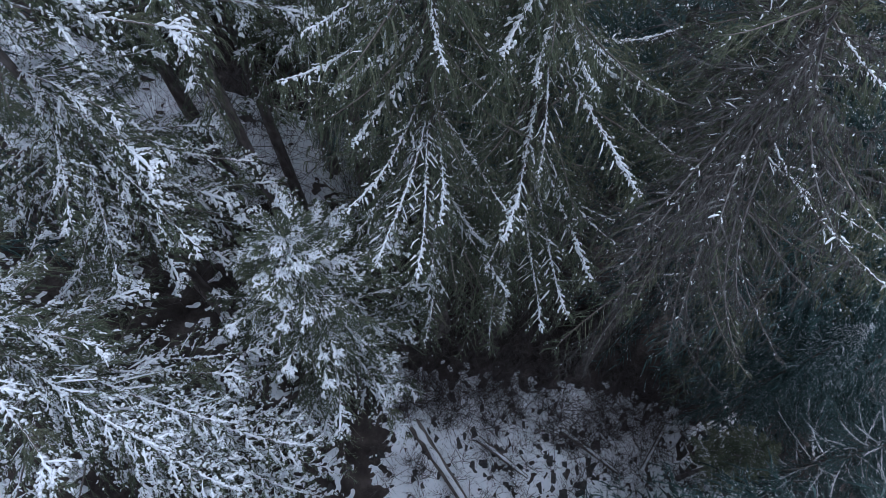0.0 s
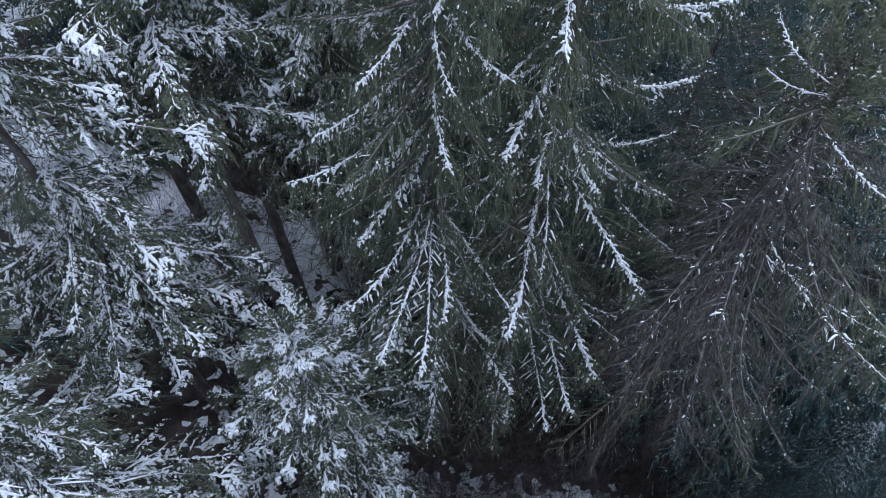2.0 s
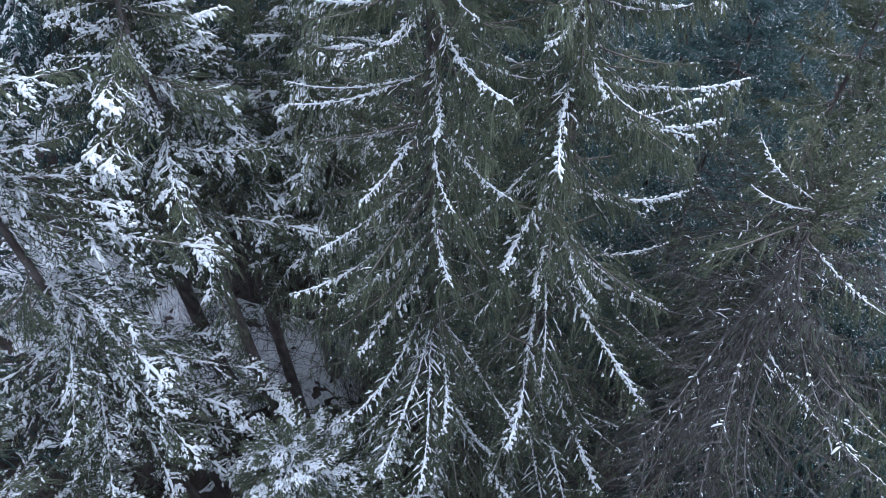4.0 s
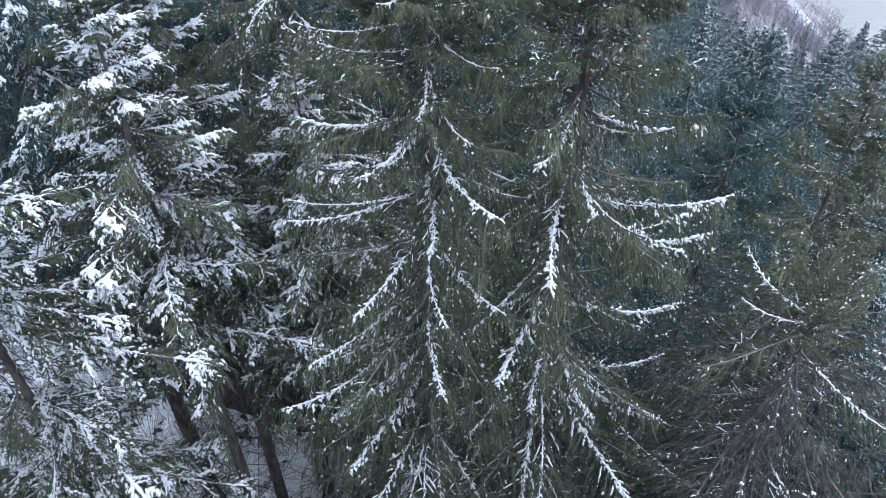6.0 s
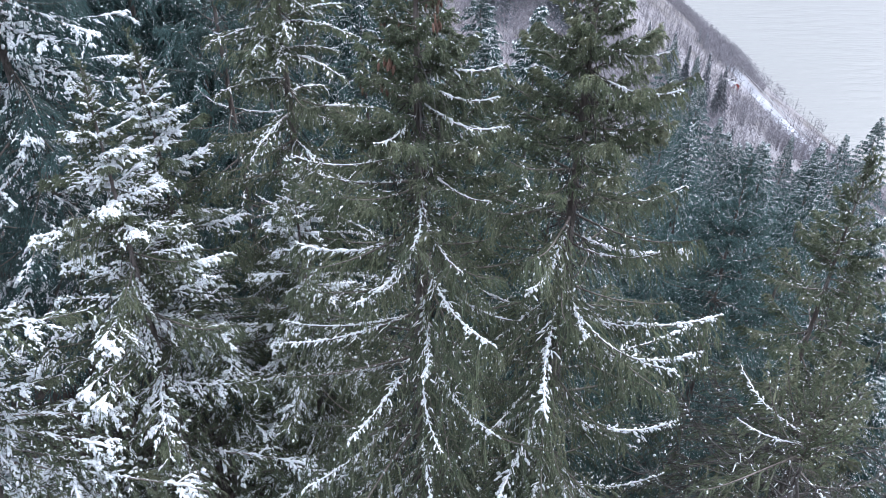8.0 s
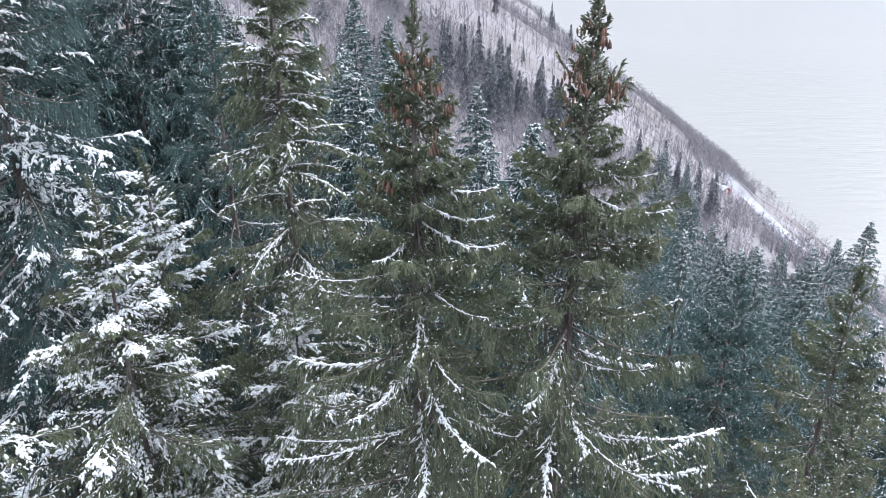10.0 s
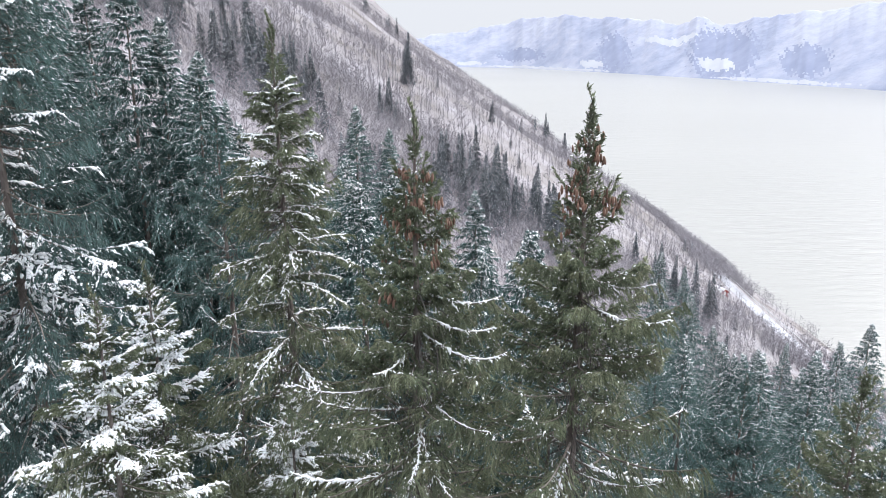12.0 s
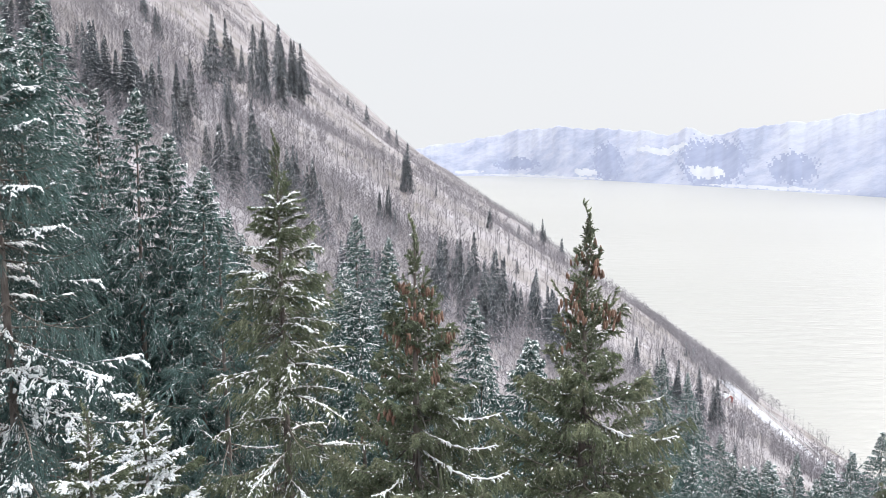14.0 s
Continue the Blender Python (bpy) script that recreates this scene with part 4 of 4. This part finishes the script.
# stands of spruce: middle x, y, half length across and along the slope, how many, height
STANDS = [(-46, 96, 6.4, 14, 14, 6.0), (-42, 102, 5.7, 14, 14, 5.3), (-35, 106, 6.9, 21, 14, 6.8), (-54, 197, 10, 38, 9, 10.8), (-109, 455, 29, 60, 8, 24.8), (-43, 149, 1.4, 5, 2, 6.3), (-26, 103, 4.3, 17, 12, 5.6), (-22, 104, 4.2, 20, 16, 5.3), (-17, 106, 2.9, 19, 10, 5.1),
          (6, 110, 5.7, 17, 18, 6.2), (15, 123, 7.2, 21, 18, 7.2), (22, 136, 3.3, 17, 7, 7.5), (4, 129, 2.3, 15, 6, 6.2), (-5, 77, 3.2, 10, 12, 3.9), (-8, 80, 2.3, 13, 12, 3.9)]
# clumps and single spruces in the bare wood
CLUMPS = [(-7, 212, 1.6, 3, 3, 8.9), (-9, 152, 2.5, 7, 7, 5.6), (20, 249, 1.6, 5, 2, 5.3), (-59, 927, 33, 60, 5, 15), (111, 593, 17, 60, 5, 14.8), (96, 622, 16, 26, 4, 10.2), (-120, 896, 26, 60, 4, 11.7), (52, 151, 4.6, 14, 5, 7.5), (49, 132, 1.7, 5, 2, 7.3), (51, 128, 1.9, 5, 2, 7.9), (57, 131, 2.2, 5, 2, 8.7), (111, 283, 5.4, 7, 3, 5.1), (130, 302, 5.5, 6, 3, 5), (-55, 101, 3.6, 7, 7, 4.7), (-74, 195, 6.8, 20, 3, 6.8), (34, 62, 9, 12, 9, 7)]
for cx, cy, sx, sy, count, tall in STANDS + CLUMPS:
    for _ in range(count):
        FAR_SPOTS.append((cx + sx * rng.uniform(-1, 1), cy + sy * rng.uniform(-1, 1), 1.55 * tall * rng.uniform(0.65, 1.15)))
FAR_SPOTS += [(2, 242, 5.5), (-78, 402, 7), (25, 199, 5.5), (25, 222, 5), (73, 156, 4.5), (99, 187, 5), (101, 187, 4), (38, 300, 7), (-20, 300, 7)]
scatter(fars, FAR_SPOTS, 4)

# ---- bare birch and alder wood over the hillside ----


def bare_trees(xs, ys, hs, rng, twigs, slim=1.0):
    """Leafless trees as slim upward strokes: a stem and a fan of twigs each."""
    n = len(xs)
    base = np.stack([xs, ys, height(xs, ys) - 0.2], -1)
    stem_top = base + np.stack([rng.normal(0, 0.05, n) * hs, rng.normal(0, 0.05, n) * hs, hs], -1)
    i = np.repeat(np.arange(n), twigs)
    f = rng.uniform(0.2, 0.9, len(i))[:, None]
    a = base[i] + (stem_top[i] - base[i]) * f
    out = rng.normal(size=(len(i), 3)) * np.array([0.24, 0.24, 0.10]) + np.array([0, 0, 0.26])
    b = a + out * hs[i][:, None] * rng.uniform(0.6, 1.1, (len(i), 1)) * (1 - f * 0.5)
    p0, p1 = np.concatenate([base, a]), np.concatenate([stem_top, b])
    w = slim * np.concatenate([0.010 * hs, 0.008 * hs[i] + 0.02])[:, None]
    side = unit(np.cross(p1 - p0, rng.normal(size=p0.shape))) * w
    v = np.stack([p0 - side, p0 + side, p1], 1).reshape(-1, 3)
    return v, np.arange(len(v), dtype=np.int32).reshape(-1, 3)


rng = np.random.default_rng(9)
count = 64000
by = 150 + 2200 * rng.random(count) ** 1.75
bx = 158 - (290 + by * 0.42) * rng.random(count) ** 0.9
thin = np.sin(bx * 0.06 + by * 0.013) + np.sin(by * 0.031 - bx * 0.021) + rng.normal(0, 0.8, count) > -1.0
thin &= np.abs(bx - road_line(by)) > 2.2
thin &= (np.abs(bx - 102.5) > 3.5) | (np.abs(by - 229) > 10)
bx, by = bx[thin], by[thin]
bh = rng.uniform(3.2, 7.0, len(bx)) * np.clip(0.75 + by / 900, 0, 1.5)
ny = 48 + 120 * rng.random(9000) ** 0.8
nx = 60 - (110 + ny * 0.2) * rng.random(9000)
hy = np.concatenate([rng.uniform(268, 430, 2600), rng.uniform(60, 178, 900)])
hx = road_line(hy) + rng.uniform(-16, 12, 3500)
bx, by, bh = np.concatenate([bx, hx]), np.concatenate([by, hy]), np.concatenate([bh, rng.uniform(4.0, 7.5, 3500)])
near_wood = link("bare_wood", *bare_trees(nx, ny, rng.uniform(3.0, 6.5, 9000), rng, 18, 0.45), BARE, smooth=False)
tagged(near_wood, "leafless grey birch thicket between the spruces", "bare trees", kind="stuff")
wood = link("bare_wood", *bare_trees(bx, by, bh, rng, 11, 1.0), BARE, smooth=False)
tagged(wood, "leafless grey-lilac birch wood over the hillside", "bare trees", kind="stuff")

# ---- forest floor ----


def fallen_log(x0, y0, x1, y1, r, label):
    rng = np.random.default_rng(int(abs(x0 * 100)) + 3)
    a, b = np.array([x0, y0, hz(x0, y0) + r * 0.7]), np.array([x1, y1, hz(x1, y1) + r * 0.7])
    s = np.linspace(0, 1, 14)[:, None]
    p = a + (b - a) * s + np.array([0, 0, 1.0]) * 0.05 * np.sin(s * 4)
    thing = tagged(new("fallen_log"), label, "log", "logs on the forest floor")
    link("log", *tubes(p[None], (r * np.linspace(1, 0.6, 14) * rng.uniform(0.93, 1.07, 14))[None], 9), LOG, thing)
    q = p.copy()
    q[:, 2] += r * 0.75
    tagged(link("snow", *tubes(q[None], (r * 0.62 * rng.uniform(0.5, 1.1, 14) * np.linspace(1, 0.6, 14))[None], 7), SNOW, thing, "snow lying along the log"))
    k = 9
    root = p[rng.integers(2, 13, k)]
    link("twig_tangle", *slivers(strands(root, unit(rng.normal(size=(k, 3)) + np.array([0, 0, 0.8])), rng.uniform(0.3, 0.8, k), np.zeros(k)), 0.012, rng), SHRUB, thing, smooth=False)
    return thing


fallen_log(-0.75, 3.1, 0.75, 1.0, 0.17, "pale fallen log with snow along its top")
fallen_log(0.9, 2.9, 2.2, 2.0, 0.09, "thin fallen log dusted with snow")
fallen_log(3.3, 3.3, 5.0, 2.3, 0.09, "thin fallen log lying across a snowy bank")
fallen_log(-4.3, 9.8, -2.9, 9.0, 0.10, "dark fallen log in the snow")
fallen_log(5.8, 2.4, 7.2, 4.2, 0.08, "thin fallen log among dark rocks")


def heap(name, label, category, count, x, y, size, mat, seed, squash=0.5):
    """Angular stones strewn over a patch, as one heap."""
    rng = np.random.default_rng(seed)
    px, py = rng.normal(x[0], x[1], count), rng.normal(y[0], y[1], count)
    c = np.stack([px, py, height(px, py) + 0.01], -1)
    w = size * rng.uniform(0.4, 1.6, count)
    v, f = spindles(c, rng.normal(size=(count, 3)) * np.array([1, 1, 0.2]), w * 2.2, w, rng, squash, 6)
    return tagged(link(name, v, f, mat, smooth=False), label, category, kind="stuff")


heap("rocks", "dark stones showing through the snow", "rocks", 170, (2.6, 2.6), (2.2, 0.8), 0.12, ROCK, 5, 0.3)
sx, sy = np.arange(-10, 13, 0.09), np.arange(-6, 11, 0.09)
X, Y = np.meshgrid(sx, sy)
clearing = np.clip((12.5 - X) / 2.0, 0, 1) * np.clip((5.2 - Y) / 1.0, 0, 1) * np.clip((X + 1.9) / 0.8, 0, 1) + (X < 0) * (0.45 * np.clip((-1.4 - X) / 1.0, 0, 1) + 0.55 * np.clip((Y - 7.5) / 1.5, 0, 1))
depth = np.array([noise.fractal((x * 4.2, y * 4.2, 3.3), 0.62, 2.2, 4) for x, y in zip(X.ravel(), Y.ravel())]).reshape(X.shape)
cover = link("snow_cover", np.stack([X, Y, height(X, Y) + 0.034 - 0.004 * np.clip(X - 2.5, 0, 6) + 0.07 * depth - 0.10 * (1 - np.clip(clearing, 0, 1))], -1), grid_faces(len(sx), len(sy)), SNOW)
tagged(cover, "patchy snow in the clearing broken by dark litter and stones", "snow", kind="structure")


def brushwood(name, label, count, x, y, tall, seed, mat):
    """Leafless shrubs: tufts of thin forking twigs."""
    rng = np.random.default_rng(seed)
    px, py = rng.uniform(*x, count), rng.uniform(*y, count)
    root = np.repeat(np.stack([px, py, height(px, py)], -1), 12, 0)
    way = unit(rng.normal(size=(len(root), 3)) * np.array([0.5, 0.5, 0.2]) + np.array([0, 0, 1.0]))
    main = strands(root, way, tall * rng.uniform(0.5, 1.2, len(root)), rng.uniform(0, 0.25, len(root)))
    w = np.repeat(np.arange(len(main)), 5)
    j = rng.integers(1, 5, len(w))
    sub = strands(main[w, j], unit(way[w] + rng.normal(size=(len(w), 3)) * 0.6), tall * rng.uniform(0.15, 0.45, len(w)), np.full(len(w), 0.1))
    return tagged(link(name, *join([slivers(main, 0.008, rng), slivers(sub, 0.005, rng)]), mat, smooth=False), label, "shrub", kind="stuff")


brushwood("brushwood", "leafless brown brushwood on the shaded forest floor", 130, (-9, 9), (5.5, 13), 2.2, 21, SHRUB)
brushwood("brushwood", "leafless grey shrubs rising out of the snow", 60, (-8, -2), (5, 11), 3.2, 22, SHRUB)
brushwood("brushwood", "low leafless twigs on the snowy bank", 260, (-1.5, 8), (1.2, 5.5), 1.0, 23, SHRUB)
brushwood("brushwood", "tangle of dead brown branches under the spruces", 230, (-1.5, 7), (2.9, 7.5), 1.7, 24, SHRUB)

# ---- the lake road, its rail and the red boathouse ----
ry = np.linspace(60, 420, 120)
rx = road_line(ry)
strip = np.stack([np.stack([rx + dx, ry, -0.61 * rx + 0.12 + dz], -1) for dx, dz in ((-1.9, 0), (-0.1, 0.05), (1.7, 0))], 1)
road = tagged(link("road", strip, grid_faces(3, 120), ROAD), "narrow snow-packed road above the shore", "road", kind="structure")
rail = tagged(new("guard_rail"), "long galvanised guard rail beside the snowy road", "guard rail")
beam = np.stack([rx + 2.6, ry, -0.61 * rx + 0.75], -1)
link("beam", *tubes(beam[None, 40:100], np.full((1, 60), 0.14), 4), STEEL, rail)
post = mesh_of("post", *tubes(np.array([[[0, 0, -0.3], [0, 0, 0.75]]]), np.full((1, 2), 0.07), 4), STEEL)
for i in range(40, 100, 2):
    place("post", post, rail).matrix_basis = pose(beam[i][0], beam[i][1], beam[i][2] - 0.75)


def cabin(x, y, turn):
    thing = tagged(new("cabin"), "small red wooden cabin with a snow-covered roof", "house")
    thing.matrix_basis = pose(x, y, hz(x, y) - 0.8, 0, 0, turn) @ Matrix.Scale(0.72, 4)
    w, d, h = 2.0, 2.8, 2.7
    part("wall", box(-w, -d, 0, w, d, h), RED, thing, "red painted board wall")
    for sgn in (-1, 1):
        bm = bmesh.new()
        vs = [bm.verts.new(p) for p in ((sgn * (w + 0.4), -d - 0.4, h - 0.25), (sgn * (w + 0.4), d + 0.4, h - 0.25), (0, d + 0.4, h + 1.55), (0, -d - 0.4, h + 1.55))]
        bmesh.ops.solidify(bm, geom=[bm.faces.new(vs)], thickness=0.25)
        part("roof", bm, SNOW, thing, "roof slope under thick snow")
    for sgn in (-1, 1):
        bm = bmesh.new()
        vs = [bm.verts.new(p) for p in ((-w, sgn * d, h), (w, sgn * d, h), (0, sgn * d, h + 1.4))]
        bmesh.ops.solidify(bm, geom=[bm.faces.new(vs)], thickness=0.12)
        part("gable", bm, RED, thing)
    for yy in (-1.8, 1.6):
        win = part("window", box(w - 0.02, yy - 0.55, 1.3, w + 0.05, yy + 0.55, 2.6), WHITE_PAINT, thing, "white window frame")
        part("pane", box(w + 0.03, yy - 0.42, 1.43, w + 0.06, yy + 0.42, 2.47), DARK_GLASS, win)
    part("door", box(-0.5, -d - 0.06, 0.8, 0.5, -d + 0.02, 2.9), WHITE_PAINT, thing, "white door")
    part("chimney", box(-0.35, 0.6, h + 0.9, 0.35, 1.3, h + 2.2, 0.03), ROCK, thing)
    return thing


cabin(104.0, 236.0, 12)
